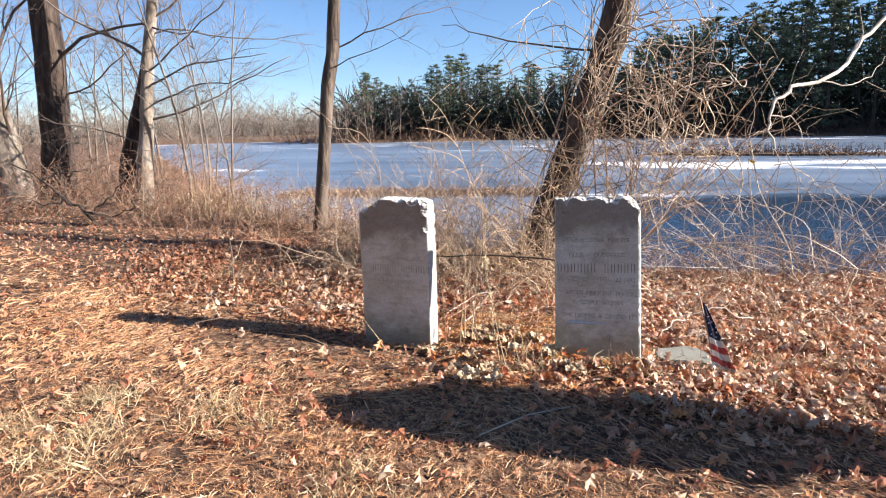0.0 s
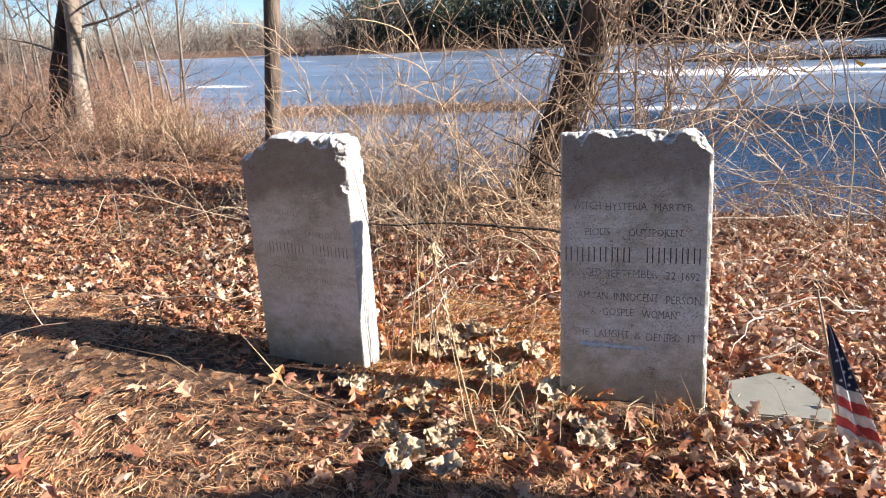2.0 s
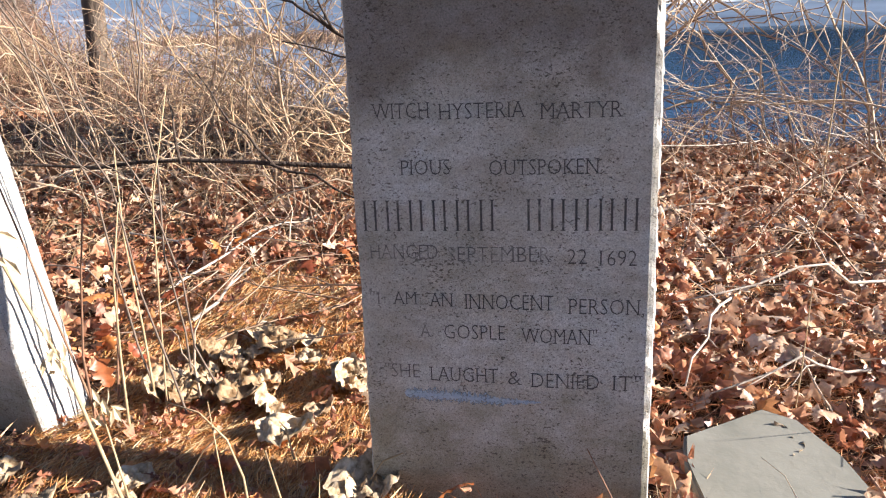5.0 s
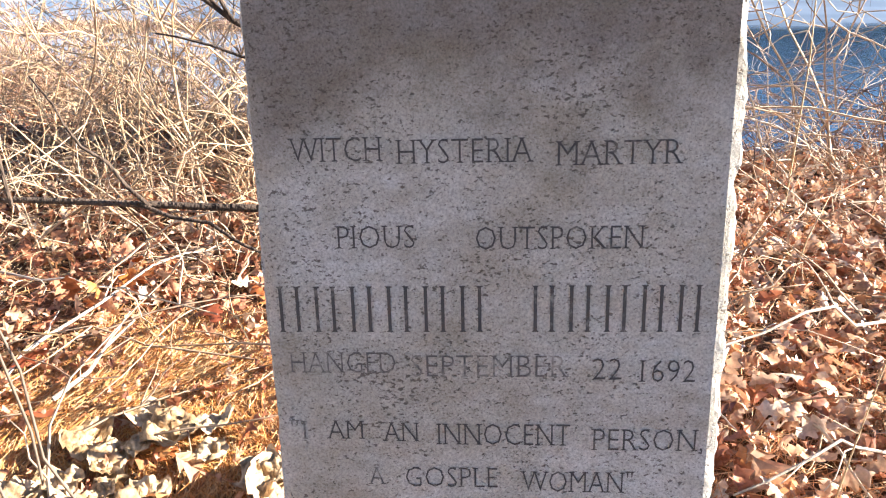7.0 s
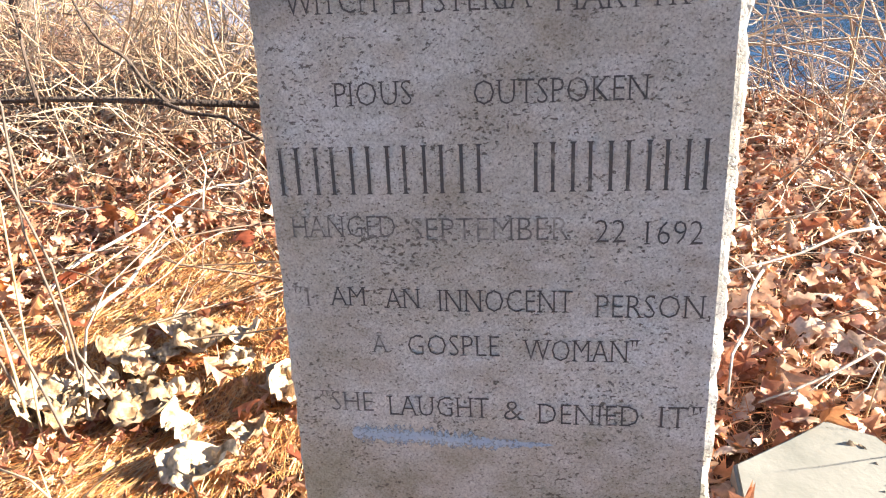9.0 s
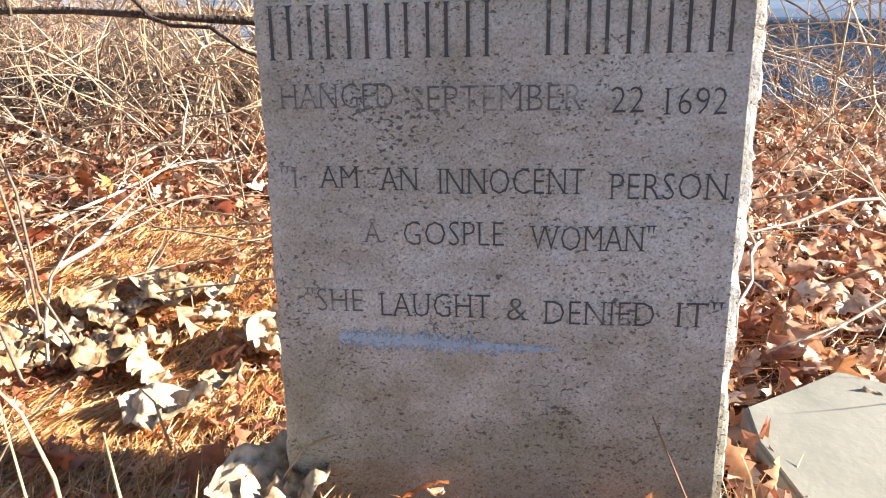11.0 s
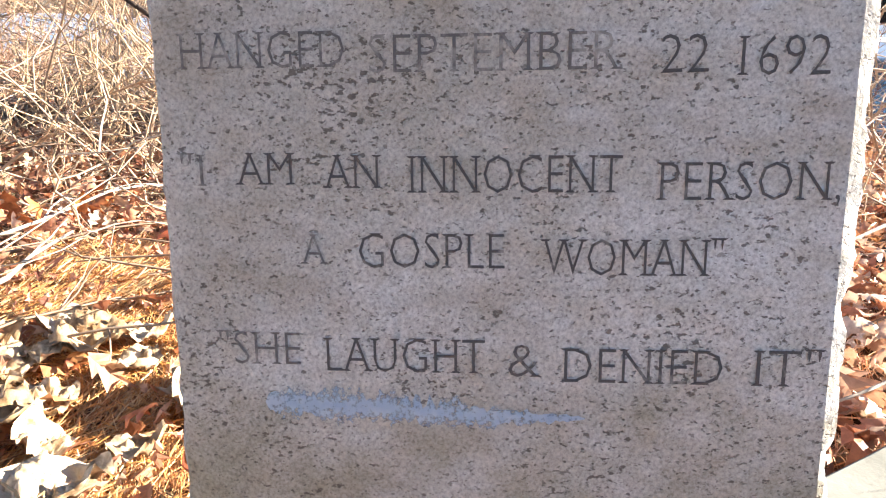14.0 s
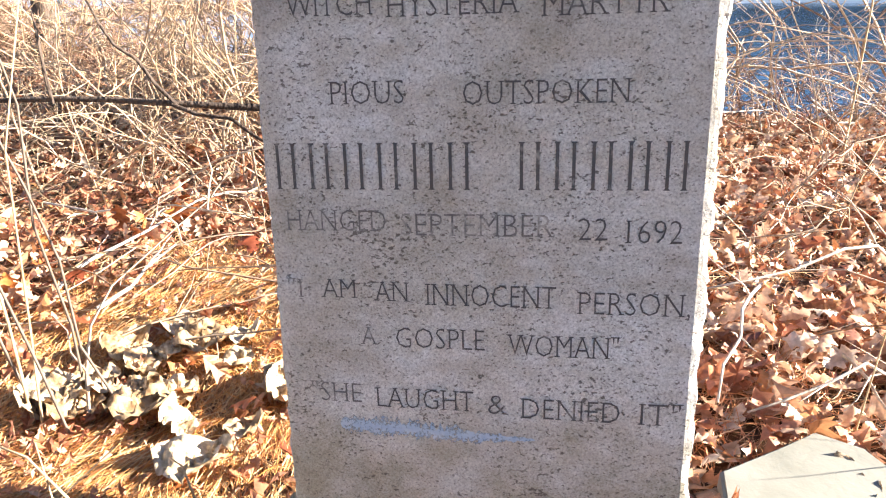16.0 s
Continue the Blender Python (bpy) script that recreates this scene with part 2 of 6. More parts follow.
def m_pond():
    m, t, b = material("pond_ice", 0.05)
    p = where(t)
    xyz = t.nodes.new("ShaderNodeSeparateXYZ")
    t.links.new(p, xyz.inputs[0])
    flat = spread(t, p, (0.035, 0.11, 1))
    edge = calc(t, "ADD", xyz.outputs["Y"], calc(t, "MULTIPLY", calc(t, "SUBTRACT", noise_tex(t, 0.16, 5, 0.6, p), 0.5), 5.0))
    edge = calc(t, "ADD", edge, calc(t, "MULTIPLY", xyz.outputs["X"], -0.25))
    edge = calc(t, "ADD", edge, calc(t, "MULTIPLY", calc(t, "MAXIMUM", calc(t, "MULTIPLY", xyz.outputs["X"], -1.0), 0.0), 2.4))
    ice = calc(t, "MULTIPLY", calc(t, "SUBTRACT", edge, 12.8), 0.8, clamp=True)
    drift = noise_tex(t, 2.2, 6, 0.6, flat)
    band = calc(t, "SUBTRACT", 1.0, calc(t, "MULTIPLY", calc(t, "ABSOLUTE", calc(t, "SUBTRACT", xyz.outputs["Y"], 31.0)), 0.17), clamp=True)
    band = calc(t, "MULTIPLY", band, calc(t, "MULTIPLY", calc(t, "ADD", xyz.outputs["X"], 3.0), 0.3, clamp=True))
    far = calc(t, "MULTIPLY", calc(t, "SUBTRACT", xyz.outputs["Y"], 70.0), 0.03, clamp=True)
    snow = ramp(t, calc(t, "ADD", drift, calc(t, "ADD", calc(t, "MULTIPLY", band, 0.20), calc(t, "MULTIPLY", far, 0.06))), [(0.615, (0, 0, 0)), (0.675, (1, 1, 1))])
    icecol = ramp(t, noise_tex(t, 1.9, 7, 0.68, spread(t, p, (0.03, 0.16, 1))), [(0.32, (0.085, 0.12, 0.165)), (0.48, (0.16, 0.205, 0.27)), (0.68, (0.25, 0.31, 0.39))])
    # the open water's blue base carries part of the sky's reflection
    col = mix(t, ice, (0.020, 0.048, 0.095), mix(t, snow, icecol, (0.80, 0.83, 0.88)))
    t.links.new(col, b.inputs["Base Color"])
    r = calc(t, "ADD", calc(t, "MULTIPLY", ice, 0.28), calc(t, "MULTIPLY", calc(t, "MULTIPLY", ice, snow), 0.45))
    t.links.new(calc(t, "ADD", r, 0.06), b.inputs["Roughness"])
    ripple = noise_tex(t, 5.0, 4, 0.6, spread(t, p, (1.0, 2.0, 1)))
    bump(t, b, calc(t, "MULTIPLY", ripple, calc(t, "SUBTRACT", 1.0, calc(t, "MULTIPLY", ice, 0.85))), 0.22, 0.04)
    return m


GRANITE = m_granite()
GROUND = m_ground()
POND = m_pond()
BARK_DARK = m_plain("dark_bark", [(0.024, 0.016, 0.013), (0.060, 0.041, 0.031), (0.13, 0.094, 0.072)], 9, 0.95, 26, 0.9, 0.04, (1, 1, 0.22))
BARK_MID = m_plain("grey_brown_bark", [(0.045, 0.033, 0.026), (0.115, 0.085, 0.064), (0.23, 0.18, 0.14)], 8, 0.95, 24, 0.9, 0.03, (1, 1, 0.25))
BARK_PALE = m_plain("pale_bark", [(0.13, 0.10, 0.075), (0.27, 0.22, 0.17), (0.40, 0.34, 0.28)], 5, 0.9, 22, 0.6, 0.02, (1, 1, 0.35))
TWIG = m_islands("dry_twigs", [(0.31, 0.17, 0.095), (0.50, 0.315, 0.19), (0.66, 0.46, 0.30), (0.12, 0.062, 0.038), (0.74, 0.56, 0.40), (0.22, 0.12, 0.07), (0.42, 0.25, 0.15), (0.09, 0.05, 0.035)], 0.75)
TWIG_DARK = m_islands("grey_twigs", [(0.10, 0.075, 0.06), (0.17, 0.13, 0.10), (0.24, 0.19, 0.15), (0.13, 0.09, 0.07)], 0.85)
LEAF = m_islands("fallen_leaves", [(0.52, 0.215, 0.115), (0.662, 0.316, 0.175), (0.68, 0.45, 0.30), (0.536, 0.2, 0.104), (0.33, 0.145, 0.09), (0.66, 0.51, 0.37), (0.693, 0.376, 0.225), (0.50, 0.265, 0.18), (0.744, 0.369, 0.153), (0.39, 0.16, 0.095), (0.66, 0.47, 0.32), (0.612, 0.25, 0.13), (0.18, 0.07, 0.045), (0.521, 0.25, 0.16)], 0.42, 0.22)
NEEDLE = m_islands("pine_needles", [(0.76, 0.34, 0.15), (0.88, 0.47, 0.22), (0.58, 0.22, 0.095), (0.90, 0.62, 0.36), (0.72, 0.36, 0.17), (0.90, 0.70, 0.46), (0.80, 0.44, 0.22)], 0.45)
NEEDLE_AMBER = m_islands("amber_needles", [(0.62, 0.27, 0.07), (0.76, 0.40, 0.13), (0.44, 0.16, 0.045), (0.82, 0.52, 0.22), (0.55, 0.24, 0.075), (0.28, 0.10, 0.035), (0.80, 0.60, 0.33)], 0.5)
NEEDLE_GREEN = m_islands("pine_foliage", [(0.060, 0.092, 0.045), (0.105, 0.142, 0.074), (0.165, 0.19, 0.105), (0.045, 0.066, 0.036)], 0.7)
LEAF_TAN = m_islands("bleached_oak_leaves", [(0.78, 0.60, 0.46), (0.70, 0.47, 0.33), (0.80, 0.69, 0.57), (0.62, 0.34, 0.20), (0.76, 0.54, 0.39), (0.72, 0.42, 0.24)], 0.40, 0.2)
# russet leaves, also darkened to stand in for tree shade on the left
LEAF_RUSSET_DIM = m_islands("russet_dimmed_leaves", [(0.38, 0.165, 0.085), (0.48, 0.225, 0.12), (0.28, 0.115, 0.06), (0.56, 0.32, 0.19), (0.42, 0.185, 0.10), (0.19, 0.08, 0.045), (0.60, 0.42, 0.29), (0.34, 0.14, 0.075)], 0.5, 0.18)
LEAF_RUST = m_islands("rust_leaves", [(0.42, 0.12, 0.045), (0.62, 0.24, 0.07), (0.30, 0.075, 0.035), (0.70, 0.33, 0.11), (0.50, 0.17, 0.06), (0.22, 0.06, 0.03)], 0.40, 0.25)
STRAW = m_islands("straw", [(0.634, 0.495, 0.301), (0.509, 0.38, 0.214), (0.72, 0.599, 0.405), (0.428, 0.317, 0.178)], 0.7, 0.15)
REED = m_islands("dry_reeds", [(0.217, 0.132, 0.091), (0.296, 0.193, 0.139), (0.178, 0.101, 0.07), (0.365, 0.26, 0.197)], 0.8, 0.1)
def m_pale_leaf():
    m, t, b = material("bleached_leaf", 0.7)
    own = t.nodes.new("ShaderNodeObjectInfo").outputs["Random"]
    tone = ramp(t, own, [(0.0, (0.42, 0.29, 0.17)), (0.35, (0.56, 0.43, 0.30)), (0.7, (0.64, 0.52, 0.385)), (1.0, (0.48, 0.36, 0.24))])
    veins = ramp(t, noise_tex(t, 30, 5, 0.65, where(t)), [(0.36, (0.42, 0.33, 0.22)), (0.50, (0.9, 0.86, 0.78)), (0.62, (1.14, 1.14, 1.14))])
    t.links.new(mix(t, 1.0, tone, veins, "MULTIPLY"), b.inputs["Base Color"])
    bump(t, b, noise_tex(t, 70, 4, 0.6, where(t)), 0.5, 0.005)
    return m


PALE_LEAF = m_pale_leaf()
BROWN_STEM = m_plain("brown_stem", [(0.20, 0.10, 0.06), (0.36, 0.21, 0.13)], 30, 0.8)
PALE_STEM = m_plain("bleached_stem", [(0.36, 0.25, 0.13), (0.58, 0.44, 0.27)], 30, 0.75)
BRANCH_GREY = m_plain("grey_branch", [(0.34, 0.28, 0.22), (0.54, 0.46, 0.38), (0.66, 0.59, 0.51)], 12, 0.85, 50, 0.5, 0.01)
YELLOW_LEAF = m_plain("yellow_leaf", [(0.70, 0.52, 0.06), (0.80, 0.62, 0.12)], 40, 0.6)
BRUSH = m_islands("brown_brush", [(0.238, 0.121, 0.07), (0.363, 0.212, 0.133), (0.447, 0.291, 0.198), (0.132, 0.064, 0.039), (0.495, 0.34, 0.25), (0.294, 0.161, 0.1), (0.185, 0.087, 0.054)], 0.8)
FLAGSTONE = m_plain("flagstone", [(0.19, 0.19, 0.16), (0.245, 0.24, 0.205), (0.29, 0.285, 0.245)], 5, 0.9, 70, 0.3, 0.004)
CUT = m_letter("carved_letters", (0.12, 0.108, 0.10), (0.42, 0.385, 0.33), 0.55, 0.70)
CUT_WORN = m_letter("worn_letters", (0.18, 0.165, 0.15), (0.46, 0.43, 0.375), 0.47, 0.64)
BLUE_PAINT = m_smear()
FLAG_BLUE = m_plain("navy_cloth", [(0.012, 0.016, 0.045), (0.022, 0.028, 0.07)], 60, 0.9, 300, 0.2, 0.002)
FLAG_RED = m_plain("red_cloth", [(0.42, 0.05, 0.05), (0.56, 0.10, 0.09)], 30, 0.9, 300, 0.2, 0.002)
FLAG_WHITE = m_plain("white_cloth", [(0.66, 0.63, 0.58), (0.80, 0.78, 0.74)], 30, 0.9, 300, 0.2, 0.002)
DOWEL = m_plain("weathered_dowel", [(0.25, 0.19, 0.13), (0.42, 0.34, 0.25)], 20, 0.85)
HOUSE_WALL = m_plain("white_clapboard", [(0.66, 0.66, 0.64), (0.78, 0.78, 0.76)], 2, 0.8)
HOUSE_ROOF = m_plain("grey_shingle_roof", [(0.09, 0.085, 0.08), (0.16, 0.15, 0.14)], 3, 0.9)
HOUSE_GLASS = m_plain("dark_pane", [(0.02, 0.025, 0.03), (0.04, 0.05, 0.06)], 2, 0.1)
FAR_WOOD = m_islands("far_bare_woods", [(0.16, 0.125, 0.10), (0.22, 0.175, 0.14), (0.28, 0.225, 0.185), (0.19, 0.14, 0.115)], 0.95)
RUST_SHRUB = m_islands("russet_shrubs", [(0.085, 0.044, 0.027), (0.12, 0.066, 0.039), (0.065, 0.039, 0.03)], 0.95)
PALE_TWIG = m_islands("bleached_twigs", [(0.56, 0.43, 0.30), (0.44, 0.32, 0.22), (0.68, 0.56, 0.43), (0.24, 0.16, 0.11), (0.47, 0.34, 0.23), (0.26, 0.17, 0.12), (0.56, 0.44, 0.32)], 0.75)
TAN_TWIG = m_islands("tan_twigs", [(0.60, 0.41, 0.25), (0.70, 0.52, 0.33), (0.48, 0.31, 0.18), (0.76, 0.60, 0.42), (0.32, 0.19, 0.11), (0.66, 0.47, 0.29)], 0.7)
HAZE_TWIG = m_plain("fine_grey_twigs", [(0.12, 0.098, 0.082), (0.19, 0.155, 0.13), (0.25, 0.21, 0.175)], 6, 0.9)
UNDERWOOD = m_islands("wood_undergrowth", [(0.060, 0.050, 0.038), (0.10, 0.080, 0.062), (0.045, 0.052, 0.035)], 0.95)


# ---- building helpers ----
rnd = random.Random(11)


def thing(name, label, category, at=(0, 0, 0), group="", kind=""):
    ob = new(name)
    ob.location = at
    ob.empty_display_size = 0.1
    return tagged(ob, label, category, group, kind)


def mesh_ob(name, bm, mat, parent=None, label="", smooth=True):
    me = bpy.data.meshes.new(name)
    bm.to_mesh(me)
    bm.free()
    me.materials.append(mat)
    if smooth:
        me.polygons.foreach_set("use_smooth", [True] * len(me.polygons))
    ob = new(name, me)
    if parent:
        ob.parent = parent
    if label:
        ob["label"] = label
    return ob


def raw_ob(name, verts, faces, mat, parent=None, label="", smooth=True):
    me = bpy.data.meshes.new(name)
    me.from_pydata(np.asarray(verts).tolist() if not isinstance(verts, list) else verts, [], faces.tolist() if isinstance(faces, np.ndarray) else faces)
    me.materials.append(mat)
    if smooth:
        me.polygons.foreach_set("use_smooth", [True] * len(me.polygons))
    me.update()
    ob = new(name, me)
    if parent:
        ob.parent = parent
    if label:
        ob["label"] = label
    return ob


class Tubes:
    """Collects tapering round stems into one mesh."""

    def __init__(self):
        self.v, self.f = [], []

    def add(self, points, radii, sides=4):
        pts = [Vector(p) for p in points]
        n, base = len(pts), len(self.v)
        for i, p in enumerate(pts):
            d = (pts[min(i + 1, n - 1)] - pts[max(i - 1, 0)])
            d = d.normalized() if d.length > 1e-9 else Vector((0, 0, 1))
            a = d.orthogonal().normalized() if i == 0 else (a - d * a.dot(d)).normalized()
            c = d.cross(a)
            r = radii[i]
            for k in range(sides):
                w = 2 * math.pi * k / sides
                self.v.append(tuple(p + (a * math.cos(w) + c * math.sin(w)) * r))
        for i in range(n - 1):
            for k in range(sides):
                q = (k + 1) % sides
                self.f.append((base + i * sides + k, base + i * sides + q, base + (i + 1) * sides + q, base + (i + 1) * sides + k))
        self.f.append(tuple(base + (n - 1) * sides + k for k in range(sides)))
        return self

    def ob(self, name, mat, parent=None, label=""):
        return raw_ob(name, self.v, self.f, mat, parent, label)


def wander(start, way, length, steps, bend, droop=0.0, r=rnd):
    """A crooked line that starts towards way."""
    p, d, out = Vector(start), Vector(way).normalized(), [Vector(start)]
    for _ in range(steps):
        d = (d + Vector((r.gauss(0, bend), r.gauss(0, bend), r.gauss(0, bend) - droop))).normalized()
        p = p + d * (length / steps)
        out.append(p.copy())
    return out


# ---- ground and water ----
WATER = -0.33


def shore(x):
    """The y at which the near bank meets the water."""
    if x > 0.3:
        return 4.15 + 0.10 * (x - 1.2) + 0.12 * math.sin(x * 2.1) + (0.05 * (x - 4) ** 2 if x > 4 else 0)
    if x > -2.2:
        return 4.3 + (0.3 - x) * 0.62 + 0.15 * math.sin(x * 3.0)
    if x > -3.8:
        return 5.85 + (-2.2 - x) * 0.45 + 0.15 * math.sin(x * 3.0)
    if x > -6.8:
        return 6.57 + (-3.8 - x) * 0.2 + 0.25 * noise.noise((x * 1.3, 0.0, 2.0))
    return 7.17 + (-6.8 - x) * 1.3 + 0.8 * noise.noise((x * 0.6, 0.0, 2.0))


def far_shore(x, y):
    """Positive on the land beyond the pond."""
    a = math.atan2(x, y + 4.4)
    d = math.hypot(x, y + 4.4)
    edge = 112.0 + 36.0 * min(1.0, max(0.0, (-0.36 - a) / 0.14)) + 3.0 * math.sin(a * 37.0)
    return d - edge


def height(x, y):
    s = y - shore(x)
    land = -0.03 * max(0.0, y) * (1.0 if x > -2.5 else max(0.0, 1 + (x + 2.5) / 2.5)) + 0.012 * noise.noise((x * 1.3, y * 1.3, 0.0)) + 0.035 * noise.noise((x * 0.35, y * 0.35, 5.0))
    land -= 0.075 * math.exp(-((y - 0.34) / 0.36) ** 2) * math.exp(-((x + 0.5) / 1.7) ** 4)
    land += 0.060 * math.exp(-(x / 0.36) ** 2 - ((y - 0.02) / 0.30) ** 2)
    if x < -1.9:
        land += 0.055 * min(2.8, -1.9 - x) * max(0.0, min(1.0, (4.5 - y) / 2.5))
    if x < -4:
        land += 0.03 * min(8.0, -4 - x) * (1 if y < 12 else max(0.0, 1 - (y - 12) / 5))
    if -1.2 < s <= 0.0:
        k = (s + 1.2) / 1.2
        land = land * (1 - k * k) + (WATER - 0.02) * k * k
    elif s > 0:
        land = WATER - 0.02 - min(0.8, s * 0.25)
    f = far_shore(x, y)
    if f > -6 and s > 0:
        land = max(land, min(WATER + 0.12 * (f + 0.5), WATER + 0.8 + min(0.02 * max(f, 0.0), 0.5)))
    return land


def build_ground():
    def axis(lo, hi, fine_lo, fine_hi, step):
        out, v, h = [], fine_lo, step
        while v <= fine_hi:
            out.append(v)
            v += step
        h = step
        while v < hi:
            out.append(v)
            h *= 1.16
            v += h
        out.append(hi)
        v, h, low = fine_lo - step, step, []
        while v > lo:
            low.append(v)
            h *= 1.16
            v -= h
        return [lo] + low[::-1] + out

    xs, ys = axis(-2500, 2500, -7, 4.5, 0.12), axis(-600, 3000, -5.5, 7.5, 0.12)
    verts = [(x, y, height(x, y)) for y in ys for x in xs]
    w = len(xs)
    faces = [(j * w + i, j * w + i + 1, (j + 1) * w + i + 1, (j + 1) * w + i) for j in range(len(ys) - 1) for i in range(w - 1)]
    return tagged(raw_ob("ground", verts, faces, GROUND), "brown leaf mould sloping gently down to the pond", "ground", kind="structure")


build_ground()
pond = raw_ob("water", [(-420, 3, WATER), (420, 3, WATER), (420, 240, WATER), (-420, 240, WATER)], [(0, 1, 2, 3)], POND)
tagged(pond, "half-frozen pond with grey ice, snow streaks and open water", "pond", kind="structure")


# ---- the two memorial stones ----
def slab_mesh(outline, thick, cell, seed, chips, nicks, rough_side=0.0045, rough_face=0.0004, taper=0.0, rim=0.011):
    """A rough-sided upright slab; chips (x, half-width, depth) break the top front edge, nicks (z, half-height, depth) the right one."""
    half, top = outline
    nx, ny = int(2 * half / cell), max(4, int(thick / cell))
    # rows lie closer together below the broken head
    drops = [0.0045 * k for k in range(20)]
    nz = 130 + len(drops) - 1
    verts, faces, index = [], [], {}

    def vert(i, j, k):
        key = (i, j, k)
        if key in index:
            return index[key]
        x = -half + 2 * half * i / nx
        z = top(x) - drops[nz - j] if nz - j < len(drops) else -0.14 + (top(x) + 0.14 - drops[-1]) * j / (nz - len(drops) + 1)
        y = thick * k / ny
        ey = min(y, thick - y)
        side = (i in (0, nx)) or (j == nz)
        p = Vector((x * 7 + seed, y * 7, z * 7))
        big = noise.noise(p * 1.3) * 0.6 + noise.noise(p * 4) * 0.5
        if i == 0 or i == nx:
            x += big * rough_side - math.copysign(0.0012 + 0.004 * max(0.0, noise.noise(p * 5)) + 0.007 * max(0.0, noise.noise(p * 14)), x) * (1 if ey < cell * 0.6 else 0)
        x *= 1 - taper * k / ny
        if j == nz:
            z += big * rough_side * 3.0 + 0.003 * noise.noise(p * 5.3) - (0.006 if ey < cell * 0.6 else 0)
        fine = 1 + 0.7 * noise.noise((x * 34 + seed, z * 34, 3.0)) + 0.25 * noise.noise((x * 75, z * 75, 8.0))
        deep = (rim + 0.012 * max(0.0, noise.noise((x * 11 + seed, 4.0, 0.0)))) * fine + 1.45 * sum(d * max(0.0, 1 - abs(x - c) / w) ** 0.6 for c, w, d in chips) * fine
        near = max(0.0, 1 - (top(x) - z) / deep) * min(1.0, deep / 0.025)
        chip = 0.027 + 0.016 * noise.noise((x * 25 + seed, z * 25, 1.0)) + 0.012 * noise.noise((x * 62 + seed, z * 62, 5.0))
        bite = sum(d * max(0.0, 1 - abs(z - c) / w) ** 0.6 for c, w, d in nicks) * fine
        near = max(near, max(0.0, 1 - (half - x) / max(bite, 0.001)) * 0.9)
        near = max(near, 0.16 * (max(0.0, 1 - (half - abs(-half + 2 * half * i / nx)) / 0.016)))
        push = chip * near + 0.004 * (1 if side else 0)
        y = push + (thick - 2 * push) * k / ny
        if k in (0, ny):
            y += (-1 if k == 0 else 1) * noise.noise(p * 5) * rough_face
        verts.append((x, y, z))
        index[key] = len(verts) - 1
        return index[key]

    def quad(a, b, c, d):
        faces.append((vert(*a), vert(*b), vert(*c), vert(*d)))

    for i in range(nx):
        for j in range(nz):
            quad((i, j, 0), (i + 1, j, 0), (i + 1, j + 1, 0), (i, j + 1, 0))
            quad((i + 1, j, ny), (i, j, ny), (i, j + 1, ny), (i + 1, j + 1, ny))
    for k in range(ny):
        for j in range(nz):
            quad((nx, j, k), (nx, j, k + 1), (nx, j + 1, k + 1), (nx, j + 1, k))
            quad((0, j, k + 1), (0, j, k), (0, j + 1, k), (0, j + 1, k + 1))
        for i in range(nx):
            quad((i, nz, k), (i + 1, nz, k), (i + 1, nz, k + 1), (i, nz, k + 1))
            quad((i + 1, 0, k), (i, 0, k), (i, 0, k + 1), (i + 1, 0, k + 1))
    return verts, faces


def top_wide(x):
    z = 1.126 + 0.006 * noise.noise((x * 9, 2.0, 0.0)) + 0.005 * noise.noise((x * 23, 6.0, 0.0))
    c = x - 0.16
    return z - (0.8 * c * c if c > 0 else 0) - (0.078 * ((x - 0.19) / 0.099) ** 2.2 if x > 0.19 else 0) - 0.018 * math.exp(-((x - 0.145) / 0.03) ** 2)


def top_cut(x):
    z = 1.165 + 0.006 * noise.noise((x * 9, 7.0, 0.0))
    return z - (0.62 * (-0.10 - x) if x < -0.10 else 0) - (0.02 * (x - 0.24) / 0.04 if x > 0.24 else 0)


def stroke_ends(out, polys, base, cap):
    """Where upright strokes end on the foot or head line: a vertex, x from, x to, z and the way into the stroke."""
    seen, ends = {}, []
    for q in polys:
        for a, b in zip(q, q[1:] + q[:1]):
            seen[(min(a, b), max(a, b))] = seen.get((min(a, b), max(a, b)), 0) + 1
    for (a, b), count in seen.items():
        za, zb, wide = out[a][2], out[b][2], abs(out[a][0] - out[b][0])
        if count == 1 and abs(za - zb) < 0.02 * cap and 0.03 * cap < wide < 0.32 * cap:
            lo, hi = sorted((out[a][0], out[b][0]))
            if abs(za - base) < 0.04 * cap:
                ends.append((a, lo, hi, za, 1))
            elif abs(za - base - cap) < 0.06 * cap:
                ends.append((a, lo, hi, za, -1))
    return ends


